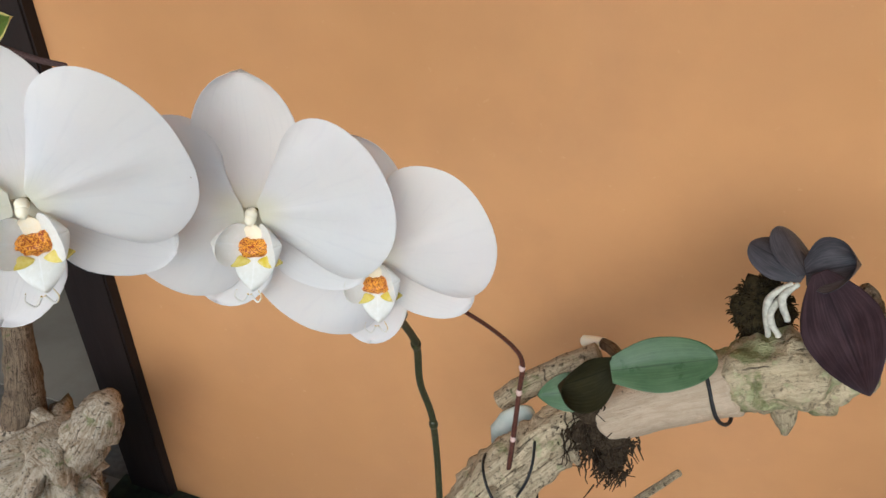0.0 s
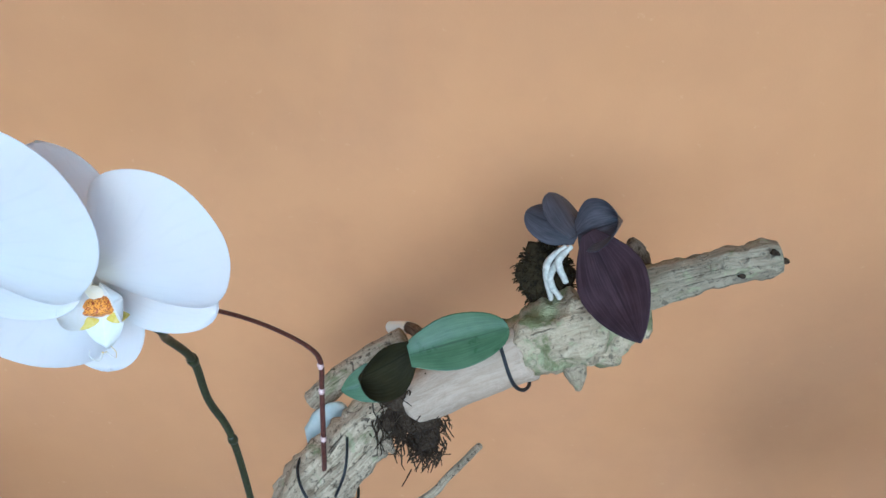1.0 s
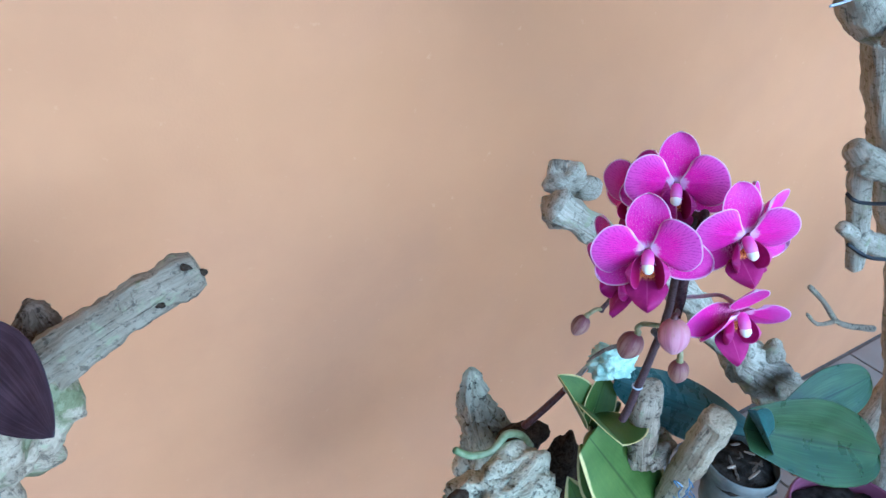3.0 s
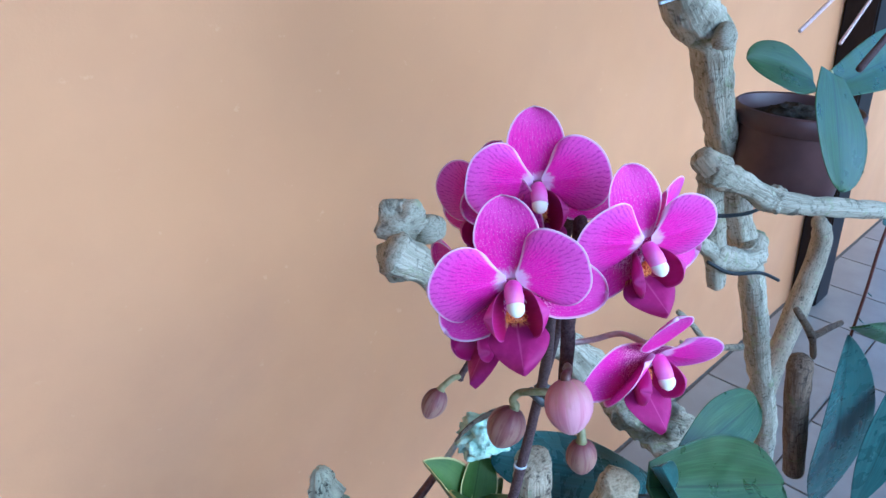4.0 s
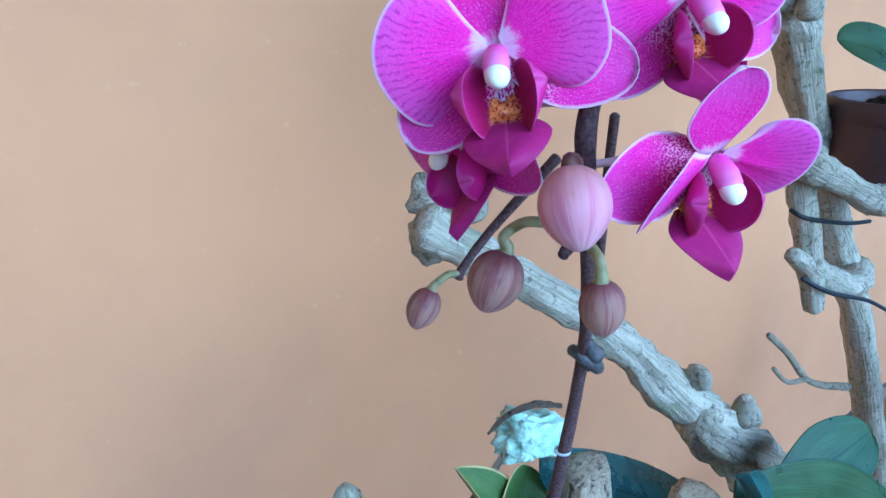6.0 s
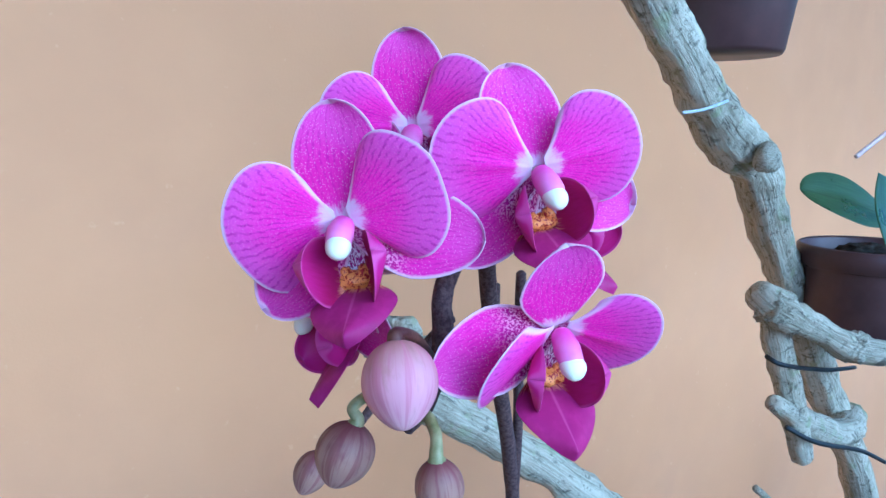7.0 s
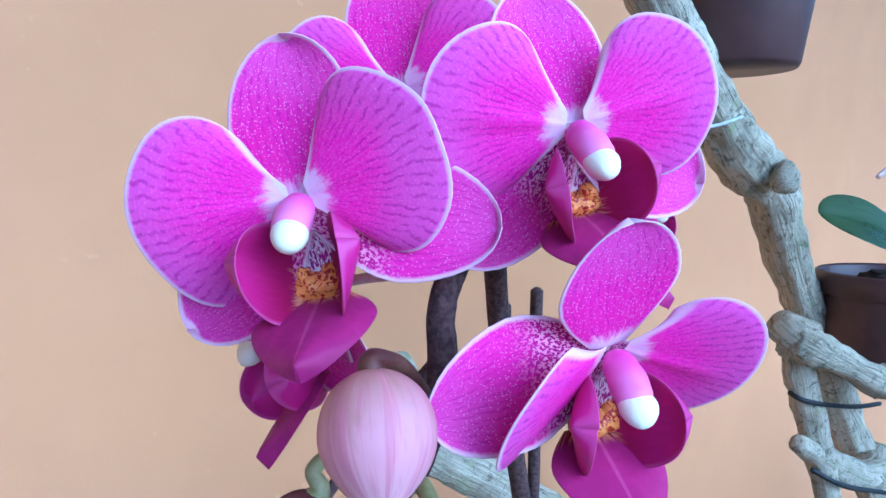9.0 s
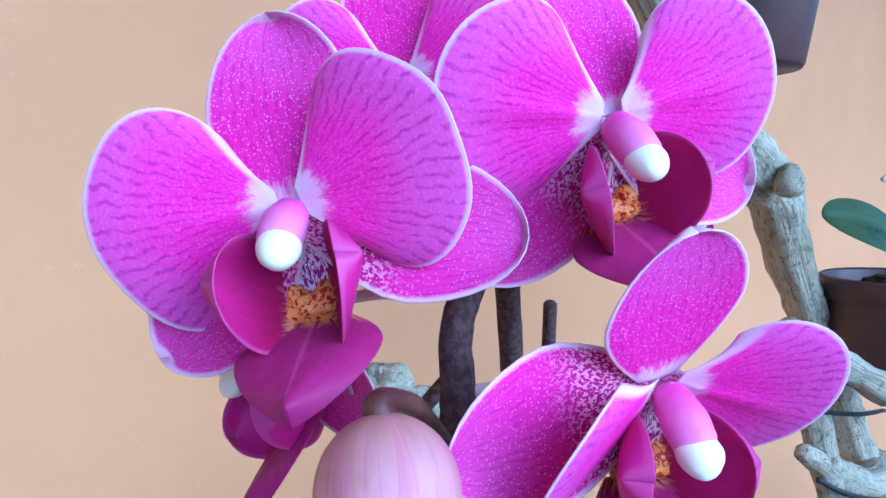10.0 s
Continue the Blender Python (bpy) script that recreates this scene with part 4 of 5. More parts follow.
part("ring", tube([(Vector((0.482, 0.411, 0.875)) + Vector((math.cos(a) * 0.0030, math.sin(a) * 0.0030, 0)), 0.0006) for a in [i * math.pi / 4 for i in range(9)]], 6, 3), M_WIRE, purple_orchid, "pale wire ring")


# ---------- left driftwood and its plants ----------
def wood(name, pts, material, label, category="driftwood", seg=18, step=7, rough=0.16, freq=42.0, seed=0.0, ridge=0.12, blunt=False, flat=1.0):
    return whole(name, tube(pts, seg, step, rough, freq, seed, flat, True, None, ridge, blunt), material, label, category)


left_wood = thing("driftwood_branch", (-0.24, 0.66, 0.40), "weathered driftwood branch with a broken end", "driftwood")
part("trunk", tube([((-0.235, 0.655, 0.38), 0.036), ((-0.1990, 0.6600, 0.4938), 0.033), ((-0.1512, 0.6800, 0.5584), 0.030), ((-0.1129, 0.7000, 0.5995), 0.028), ((-0.0501, 0.7000, 0.6465), 0.026), ((0.0055, 0.7000, 0.6892), 0.028)], 34, 14, 0.22, 55.0, 1, 1, True, None, 0.5), M_WOOD, left_wood, "grey lower trunk")
part("pale_length", tube([((-0.0660, 0.6960, 0.6360), 0.030), ((-0.0249, 0.6960, 0.6700), 0.0320), ((0.0172, 0.6950, 0.7020), 0.0325), ((0.0520, 0.6960, 0.7240), 0.034)], 28, 8, 0.06, 40.0, 2), M_WOODPALE, left_wood, "barkless pale length")
part("knot", tube([((0.0376, 0.7000, 0.7158), 0.028), ((0.0687, 0.7000, 0.7383), 0.038), ((0.1020, 0.7000, 0.7573), 0.037), ((0.1337, 0.7100, 0.7662), 0.033), ((0.1526, 0.7200, 0.7828), 0.030)], 34, 14, 0.30, 58.0, 5, 1, True, None, 0.4), M_WOODMOSS, left_wood, "mossy knotted length")
part("spike", tube([((0.0948, 0.6900, 0.7403), 0.020), ((0.1052, 0.6900, 0.7098), 0.013), ((0.1130, 0.6900, 0.6776), 0.004)], 12, 6, 0.3, 60.0, 3), M_WOODMOSS, left_wood)
part("spike", tube([((0.1158, 0.7000, 0.7419), 0.024), ((0.1362, 0.7000, 0.7245), 0.018), ((0.1498, 0.7000, 0.7140), 0.008)], 12, 6, 0.3, 60.0, 4), M_WOODMOSS, left_wood)
part("arm", tube([((0.1434, 0.7200, 0.7856), 0.027), ((0.1702, 0.7120, 0.8071), 0.0215), ((0.2040, 0.7050, 0.8280), 0.0185), ((0.2417, 0.7000, 0.8478), 0.0185), ((0.2645, 0.6960, 0.8586), 0.0185), ((0.2785, 0.6950, 0.8638), 0.0155)], 32, 14, 0.17, 60.0, 6, 1, True, None, 0.5, True), M_WOODLICHEN, left_wood, "grey arm with a cracked blunt end")
# the arm is uncut here; dark lumps give the cracks their shade
for k, q in enumerate(((0.2673, 0.6820, 0.8758), (0.2444, 0.6840, 0.8473), (0.2779, 0.6860, 0.8659))):
    part("recess_shade", blob(q, (0.006, 0.003, 0.0028), 0.7, 220.0, k, Matrix.Rotation(radians(25), 3, "Y"), 8, 12), M_FIBRE_SHADE, left_wood, "dark lump for the shade in a crack")
part("stub", tube([((0.1649, 0.7500, 0.7843), 0.022), ((0.1605, 0.7650, 0.8032), 0.017), ((0.1582, 0.7650, 0.8233), 0.009)], 24, 10, 0.45, 90.0, 8, 1, True, None, 0.4), M_WOODDARK, left_wood)
part("back_stick", tube([((-0.2047, 0.7700, 0.5437), 0.018), ((-0.1740, 0.7750, 0.5788), 0.017), ((-0.1318, 0.7900, 0.6108), 0.016), ((-0.0932, 0.8000, 0.6367), 0.014)], 14, 6, 0.14, 60.0, 9, 1, True, None, 0.1, True), M_WOOD, left_wood)
part("splinter", tube([((-0.1199, 0.6800, 0.5820), 0.016), ((-0.0982, 0.6700, 0.5865), 0.009), ((-0.0882, 0.6650, 0.5792), 0.003)], 10, 6, 0.3, 70.0, 10), M_WOOD, left_wood)
part("side_limb", tube([((-0.1752, 0.6400, 0.5156), 0.020), ((-0.1373, 0.6600, 0.5490), 0.020), ((-0.1100, 0.6800, 0.5737), 0.018)], 24, 10, 0.3, 70.0, 12, 1, True, None, 0.5), M_WOOD, left_wood)
part("pale_tip", tube([((-0.0914, 0.8250, 0.6330), 0.008), ((-0.1025, 0.8300, 0.6278), 0.0085), ((-0.1168, 0.8350, 0.6222), 0.008)], 12, 5), M_CAP, left_wood, "white painted twig tip")
part("pale_twig", tube([((-0.0914, 0.8250, 0.6330), 0.0075), ((-0.0752, 0.8000, 0.6460), 0.008), ((-0.0466, 0.7200, 0.6822), 0.009)], 10, 5), M_WOODDARK, left_wood)
whole("bark_slab", blob((-0.1774, 0.7300, 0.5351), (0.032, 0.012, 0.048), 0.16, 45.0, 4, Matrix.Rotation(radians(22), 3, "Y")), M_SLAB, "pale broken slab wedged behind the branch", "slab")
whole("twig", tube([((-0.19, 0.635, 0.40), 0.0050), ((-0.0487, 0.5600, 0.6302), 0.0042), ((-0.0192, 0.5600, 0.6749), 0.0038), ((0.0079, 0.5580, 0.7232), 0.0034)], 10, 6, 0.1, 120.0, 4, 1, True, None, 0, True), M_WOOD, "thin grey cut twig", "twig")


def loop_tie(name, center, axis, radius, thick, label, tail=None, squash=1.0):
    turn = toward(axis, (0.1, 0.2, 1))
    pts = []
    for i in range(17):
        a = 2 * math.pi * i / 16
        pts.append((Vector(center) + turn @ Vector((math.cos(a) * radius, math.sin(a) * radius * squash, 0.002 * math.sin(3 * a))), thick))
    bm = tube(pts, 6, 3, close=False)
    if tail:
        tube([(Vector(center) + turn @ Vector((0, radius * squash, 0)), thick), (Vector(center) + turn @ Vector((0, radius * squash, 0)) + Vector(tail), thick)], 6, 3, bm=bm)
    return whole(name, bm, M_TIE, label, "tie")


loop_tie("cable_tie", (0.0386, 0.7000, 0.7111), (0.86, 0.0, 0.5), 0.0395, 0.0021, "black cable tie round the branch")
loop_tie("cable_tie", (-0.1657, 0.6600, 0.5248), (0.6, 0.0, 0.8), 0.043, 0.0019, "black cable tie round the lower trunk")
loop_tie("cable_tie", (-0.1495, 0.6700, 0.5504), (0.95, 0.1, -0.2), 0.042, 0.0017, "black cable tie crossing the lower trunk")

# thin red-brown stem that arches to the branch
red_stem = thing("bare_orchid_spike", (-0.1713, 0.6500, 0.4842), "thin bare red-brown orchid stem arching over", "stem")
part("stem", tube([((-0.1702, 0.6500, 0.4790), 0.0032), ((-0.1652, 0.6520, 0.6021), 0.0030), ((-0.1631, 0.6550, 0.6782), 0.0028), ((-0.1618, 0.6550, 0.7188), 0.0030), ((-0.1698, 0.6450, 0.7481), 0.0024), ((-0.1920, 0.6100, 0.7999), 0.0022), ((-0.2148, 0.5700, 0.8474), 0.0021), ((-0.2275, 0.5300, 0.8833), 0.0020), ((-0.2512, 0.5000, 0.9001), 0.0018)], 8, 7), M_STEMRED, red_stem)
for q in ((-0.1631, 0.6550, 0.6782), (-0.1650, 0.6520, 0.6068), (-0.1621, 0.6550, 0.7148)):
    part("node", tube([(Vector(q) - Vector((0, 0, 0.004)), 0.0028), (q, 0.0038), (Vector(q) + Vector((0, 0, 0.004)), 0.0028)], 8, 4), M_PEDPINK, red_stem)


def moss_clump(name, center, size, count, length, material, label, seed, turn=None):
    """A dark core with loose strands standing out of it."""
    rnd = random.Random(seed)
    turn = turn or Matrix.Identity(3)
    bm = blob(center, size, 0.35, 55.0, seed, turn, 12, 18)
    for _ in range(count):
        d = Vector((rnd.gauss(0, 1), rnd.gauss(0, 1), rnd.gauss(0, 1))).normalized()
        q = Vector(center) + turn @ Vector([d[i] * size[i] for i in range(3)])
        d = turn @ d
        e = d * 0.6 + Vector((rnd.gauss(0, 0.6), rnd.gauss(0, 0.6), rnd.gauss(-0.2, 0.6)))
        n = length * rnd.uniform(0.4, 1.2)
        tube([(q - d * 0.004, 0.0008), (q + e * n * 0.5, 0.0007), (q + e * n * 0.8 + Vector((0, 0, -0.3 * n)), 0.0004)], 4, 2, bm=bm)
    return whole(name, bm, material, label, "moss", kind="stuff")


moss_clump("moss", (0.0675, 0.7450, 0.7874), (0.030, 0.026, 0.040), 520, 0.006, M_MOSS, "dark green-brown moss pad on the branch", 1, Matrix.Rotation(radians(-15), 3, "Y"))
def hanging_fibre(name, centers, count, label, seed):
    """Matted roots: rough cores and many thin curling strands that hang down."""
    rnd = random.Random(seed)
    bm = bmesh.new()
    for q, s in centers:
        blob(q, s, 0.55, 70.0, rnd.random() * 9, Matrix.Rotation(rnd.uniform(-0.5, 0.5), 3, "Y"), 14, 20, bm)
    for _ in range(count):
        q, s = rnd.choice(centers)
        d = Vector((rnd.gauss(0, 0.7), rnd.gauss(-0.3, 0.6), rnd.gauss(0, 0.7)))
        p = Vector(q) + Vector([d[i] * s[i] for i in range(3)])
        pts = [(p, 0.0009)]
        g = Vector((rnd.gauss(0, 0.25), rnd.gauss(0, 0.25), -1.0)).normalized()
        for k in range(3):
            g = (g + Vector((rnd.gauss(0, 0.40), rnd.gauss(0, 0.3), rnd.gauss(-0.15, 0.30)))).normalized()
            p = p + g * rnd.uniform(0.005, 0.012)
            pts.append((p, 0.0009 - 0.00018 * k))
        tube(pts, 4, 2, bm=bm)
    return whole(name, bm, M_FIBRE_SHADE, label, "roots", kind="stuff")


hanging_fibre("root_fibre", [((-0.0780, 0.6900, 0.6458), (0.024, 0.02, 0.026)), ((-0.0613, 0.6880, 0.6185), (0.024, 0.020, 0.034)), ((-0.0542, 0.6880, 0.5820), (0.017, 0.014, 0.024)), ((-0.0937, 0.6850, 0.6083), (0.020, 0.016, 0.022))], 520, "dark brown matted root fibre hanging under the leaves", 2)

# purple-leaved orchid on the knot
purple_plant = thing("purple_leaf_orchid", (0.0867, 0.6900, 0.8694), "small orchid with dark purple leaves and silver roots", "orchid")
PB = Vector((0.0936, 0.7350, 0.8463))
leaf("leaf", purple_plant, M_LPURPLE, (0.1011, 0.7220, 0.8591), (0.1506, 0.6300, 0.7992), (-0.35, -0.85, 0.35), 0.0370, 0.0, 0.10, 0.10, 0.015, 0.0018, 1, "leaf", "broad purple-black leaf")
leaf("leaf", purple_plant, M_LBLUE, PB, (0.0402, 0.7650, 0.8530), (0.25, -0.75, 0.60), 0.022, 0.0, -0.10, -0.2, 0.01, 0.0016, 2, "lobe")
leaf("leaf", purple_plant, M_LBLUE, PB, (0.0632, 0.7750, 0.8724), (0.55, -0.70, 0.35), 0.021, 0.0, -0.08, -0.2, 0.01, 0.0016, 5, "lobe")
leaf("leaf", purple_plant, M_LBLUE, PB, (0.1336, 0.7250, 0.8732), (-0.15, -0.60, 0.75), 0.028, 0.5, -0.22, 0.25, 0.01, 0.0016, 3, "lobe")
for k, (a, b, c) in enumerate((((0.0808, 0.7200, 0.8418), (0.0634, 0.7120, 0.8228), (0.0719, 0.7050, 0.7860)), ((0.0864, 0.7200, 0.8423), (0.0744, 0.7100, 0.8307), (0.0835, 0.7000, 0.8122)), ((0.0841, 0.7220, 0.8387), (0.0679, 0.7080, 0.8121), (0.0802, 0.7000, 0.7920)))):
    part("root", tube([(a, 0.0027), (b, 0.0036), (c, 0.0030)], 12, 8, 0.22, 130.0, k), M_ROOT, purple_plant, "silver aerial root")

# green-leaved orchid further down
green_plant = thing("green_leaf_orchid", (-0.0794, 0.7000, 0.6920), "small orchid with one green and one bronze leaf", "orchid")
leaf("leaf", green_plant, M_LGREEN, (-0.0700, 0.6620, 0.7330), (0.0310, 0.6900, 0.7560), (-0.10, -0.70, 0.70), 0.029, 0.0, -0.06, 0.15, 0.012, 0.0018, 4, "lobe", "long mid-green leaf")
leaf("leaf", green_plant, M_LDARK, (-0.0678, 0.6720, 0.7316), (-0.1208, 0.6450, 0.7106), (-0.15, -0.97, 0.05), 0.029, 0.9, -0.14, 0.3, 0.01, 0.0018, 6, "lobe", "dark bronze cupped leaf")
leaf("leaf", green_plant, M_LGREEN, (-0.0771, 0.6700, 0.6989), (-0.1434, 0.6600, 0.6757), (0.0, -0.80, 0.55), 0.022, 0.0, -0.05, 0.2, 0.01, 0.0016, 7)

# near trunk at the far left, with a pale broken top
near_wood = thing("driftwood_stump", (-0.93, 0.74, FLOOR), "pale gnarled driftwood stump with a broken top", "driftwood")
part("trunk", tube([((-1.00, 0.72, FLOOR), 0.11), ((-1.1632, 0.7200, -0.0495), 0.10), ((-1.1027, 0.7300, 0.1227), 0.085), ((-1.0607, 0.7400, 0.2084), 0.065)], 44, 22, 0.55, 26.0, 2, 1, True, None, 0.7), M_WOODBARK, near_wood, "pale gnarled trunk")
part("limb", tube([((-1.0438, 0.7400, 0.1362), 0.05), ((-0.9551, 0.7450, 0.2582), 0.040), ((-0.9137, 0.7500, 0.3255), 0.024)], 18, 8, 0.4, 30.0, 3, 1, True, None, 0.2), M_WOODBARK, near_wood)
part("limb", tube([((-1.1572, 0.7400, 0.1396), 0.05), ((-1.1209, 0.7500, 0.2672), 0.034), ((-1.1016, 0.7600, 0.3641), 0.028), ((-1.0860, 0.7800, 0.4958), 0.022), ((-0.9600, 0.7400, 0.7600), 0.016), ((-0.7617, 0.6200, 1.0240), 0.008)], 18, 8, 0.2, 30.0, 4, 1, True, None, 0.2), M_WOODDARK, near_wood, "brown upright limb")
high_twig = thing("high_twig", (-0.7161, 0.6000, 1.0248), "bare grey twig with one pale green leaf", "twig")
part("twig", tube([((-0.7583, 0.6000, 1.0326), 0.005), ((-0.7161, 0.6000, 1.0248), 0.0042), ((-0.6610, 0.6000, 1.0154), 0.0035), ((-0.6247, 0.6000, 1.0132), 0.0026)], 8, 5), M_STEMDARK, high_twig)
leaf("leaf", high_twig, M_LHOYA, (-0.7476, 0.6000, 1.0223), (-0.6503, 0.5800, 1.0630), (0.3, -0.8, 0.3), 0.018, 0, -0.05, 0.1)


# ---------- right driftwood group ----------
def rugged(center, size, axes, seed):
    """An angular broken lump of wood with facets and furrows."""
    bm = blob((0, 0, 0), (1, 1, 1), 0, 1, 0, None, 34, 52)
    for v in bm.verts:
        d = v.co.normalized()
        box_r = (abs(d.x) ** 5 + abs(d.y) ** 5 + abs(d.z) ** 5) ** (-1 / 5)
        q = d * 1.7 + Vector((seed, 0, 0))
        lump = noise.noise(q) * 0.30 + noise.noise(q * 2.3) * 0.16
        furrow = -0.16 * max(0.0, 0.25 - abs(noise.noise(Vector((d.x * 1.2, d.y * 1.2, d.z * 5.0)) + Vector((0, seed, 0))))) / 0.25
        grit = noise.noise(q * 7.0) * 0.05
        r = box_r * 0.92 * (1 + lump + furrow + grit)
        v.co = Vector((d.x * r * size[0], d.y * r * size[1], d.z * r * size[2]))
    bm.transform(Matrix.Translation(center) @ axes.to_4x4())
    return bm


right_wood = thing("driftwood_stump", (0.5290, 0.5700, 0.5590), "grey jagged driftwood stump with a pointed top", "driftwood")
part("trunk", tube([((0.5580, 0.5600, 0.4100), 0.0550), ((0.5390, 0.5700, 0.5350), 0.0500), ((0.5260, 0.5800, 0.6140), 0.0360), ((0.5100, 0.5850, 0.6540), 0.0250), ((0.4940, 0.5880, 0.6940), 0.0175), ((0.4890, 0.5900, 0.7210), 0.0125), ((0.4880, 0.5920, 0.7380), 0.0085), ((0.4870, 0.5930, 0.7460), 0.0050)], 44, 16, 0.26, 80.0, 3, 1, True, None, 1.0), M_WOODSTUMP, right_wood, "jagged grey trunk")
part("block", rugged((0.4500, 0.4870, 0.7090), (0.047, 0.030, 0.027), Matrix.Rotation(radians(-6), 3, "Y"), 6), M_WOODSTUMP, right_wood, "blocky front knot")
part("block", rugged((0.4900, 0.5000, 0.5990), (0.040, 0.030, 0.030), Matrix.Rotation(radians(12), 3, "Y"), 16), M_WOODSTUMP, right_wood)
# no opening here: a dark lump gives the knot hole its shade
part("recess_shade", blob((0.3830, 0.4620, 0.7690), (0.0085, 0.006, 0.0085), 0.4, 120.0, 2, None, 10, 14), M_FIBRE_SHADE, right_wood, "dark lump for the shade in a knot hole")
# shade of the hollow and of the gap behind the block, as dark fibre lumps
part("hollow", blob((0.5220, 0.5480, 0.6790), (0.026, 0.016, 0.022), 0.35, 60.0, 8, None, 16, 22), M_FIBRE_SHADE, right_wood, "dark fibre lump for the shade in a mossy hollow")
part("hollow", blob((0.5650, 0.5300, 0.6260), (0.022, 0.016, 0.046), 0.4, 60.0, 9, None, 16, 22), M_FIBRE_SHADE, right_wood)
whole("aerial_root", tube([((0.4210, 0.5200, 0.7450), 0.0031), ((0.4350, 0.5160, 0.7350), 0.0033), ((0.4530, 0.5140, 0.7310), 0.0033), ((0.4620, 0.5140, 0.7370), 0.0033), ((0.4710, 0.5150, 0.7420), 0.0034), ((0.4880, 0.5160, 0.7320), 0.0033), ((0.5070, 0.5200, 0.7050), 0.0028)], 12, 6, 0.06, 120.0), M_ROOTGREEN, "curling green aerial root on the stump", "root")
rod = thing("thin_rod", (0.5060, 0.5300, 0.7230), "thin dark rod with a pale end leaning behind the leaves", "rod")
part("shaft", tube([((0.5090, 0.5350, 0.7150), 0.0036), ((0.5270, 0.5300, 0.7330), 0.0034), ((0.5430, 0.5250, 0.7530), 0.0030)], 10, 5), M_STEMRED, rod)
part("pale_end", tube([((0.5420, 0.5250, 0.7520), 0.0027), ((0.5520, 0.5200, 0.7710), 0.0024), ((0.5600, 0.5150, 0.7880), 0.0018)], 10, 5), M_ROOT, rod, "pale peeled end")
def cut_stub(points, material, label, seed):
    """A sawn-off length of branch: the bark and its paler cut face."""
    base, tip = Vector(points[0][0]), Vector(points[-1][0])
    root = thing("wood_stub", base, label, "wood stub", "sawn wood stubs")
    part("bark", tube(points, 26, 12, 0.16, 80.0, seed, 1, True, None, 0.4, True), material, root)
    d = (tip - Vector(points[-2][0])).normalized()
    r = points[-1][1]
    part("cut_face", tube([(tip - d * 0.002, r * 0.93), (tip + d * 0.0012, r * 0.90)], 24, 2, 0.10, 120.0, seed, 1, True, None, 0, True), material, root, "weathered sawn end")
    return root


cut_stub([((0.5850, 0.4250, 0.6830), 0.0118), ((0.5800, 0.4150, 0.7320), 0.0125), ((0.5740, 0.4050, 0.7740), 0.0128), ((0.5690, 0.3950, 0.8160), 0.0126)], M_WOODSTUB, "cut pale wood stub standing among the leaves", 3)
cut_stub([((0.5630, 0.4450, 0.7280), 0.0120), ((0.5490, 0.4420, 0.7750), 0.0122), ((0.5390, 0.4400, 0.8230), 0.0125)], M_WOOD, "cut grey wood stub behind the stem", 5)
whole("wood_stub", rugged((0.5700, 0.4380, 0.7440), (0.0125, 0.012, 0.0155), Matrix.Rotation(radians(15), 3, "Y"), 3), M_WOOD, "round grey wood knob below the stub", "wood stub")
cross_branch = thing("crossing_branch", (0.7088, 0.4500, 0.7678), "pale driftwood branch crossing behind the flowers", "driftwood")
part("limb", tube([((0.5347, 0.5650, 0.9240), 0.0155), ((0.5500, 0.5550, 0.9122), 0.0125), ((0.5873, 0.5400, 0.8859), 0.0120), ((0.6236, 0.5200, 0.8591), 0.0125), ((0.6659, 0.5050, 0.8214), 0.0135), ((0.7014, 0.4900, 0.7818), 0.017), ((0.7605, 0.4750, 0.7249), 0.021), ((0.8526, 0.4600, 0.6293), 0.026), ((0.9569, 0.4600, 0.4998), 0.032)], 26, 10, 0.24, 60.0, 4, 1, True, None, 0.35), M_WOODASH, cross_branch, "pale lichened limb")
part("burl", tube([((0.7073, 0.4700, 0.7604), 0.016), ((0.7603, 0.4650, 0.7247), 0.022), ((0.8347, 0.4650, 0.6728), 0.018)], 22, 8, 0.4, 60.0, 14, 1, True, None, 0.4), M_WOODASH, cross_branch, "gnarled burl")
part("end_knot", blob((0.5600, 0.5850, 0.9295), (0.019, 0.016, 0.016), 0.45, 60.0, 5, None, 18, 26), M_WOODASH, cross_branch)
part("end_knot", blob((0.5523, 0.5800, 0.9078), (0.018, 0.016, 0.014), 0.45, 60.0, 15, None, 18, 26), M_WOODASH, cross_branch, "knobbly broken end")
part("end_knot", blob((0.5787, 0.5750, 0.9238), (0.012, 0.010, 0.011), 0.3, 60.0, 6), M_WOODASH, cross_branch)
part("knob", blob((0.7062, 0.4750, 0.7976), (0.009, 0.009, 0.009), 0.6, 60.0, 7), M_WOODASH, cross_branch)
part("knob", blob((0.7494, 0.4600, 0.7626), (0.010, 0.010, 0.011), 0.6, 60.0, 8), M_WOODASH, cross_branch)
mint = thing("lichened_chunk", (0.5820, 0.5000, 0.7740), "wood chunk crusted with mint-green lichen", "driftwood")
part("chunk", rugged((0.5250, 0.4680, 0.8360), (0.0215, 0.012, 0.0130), Matrix.Rotation(radians(18), 3, "Y"), 9), M_LICHENPATCH, mint)
part("bark", tube([((0.4910, 0.4640, 0.8520), 0.0007), ((0.5040, 0.4630, 0.8580), 0.0015), ((0.5230, 0.4630, 0.8560), 0.0019), ((0.5460, 0.4660, 0.8450), 0.0014)], 10, 6, 0.5, 160.0, 3), M_WOODDARK, mint, "dark bark strip")

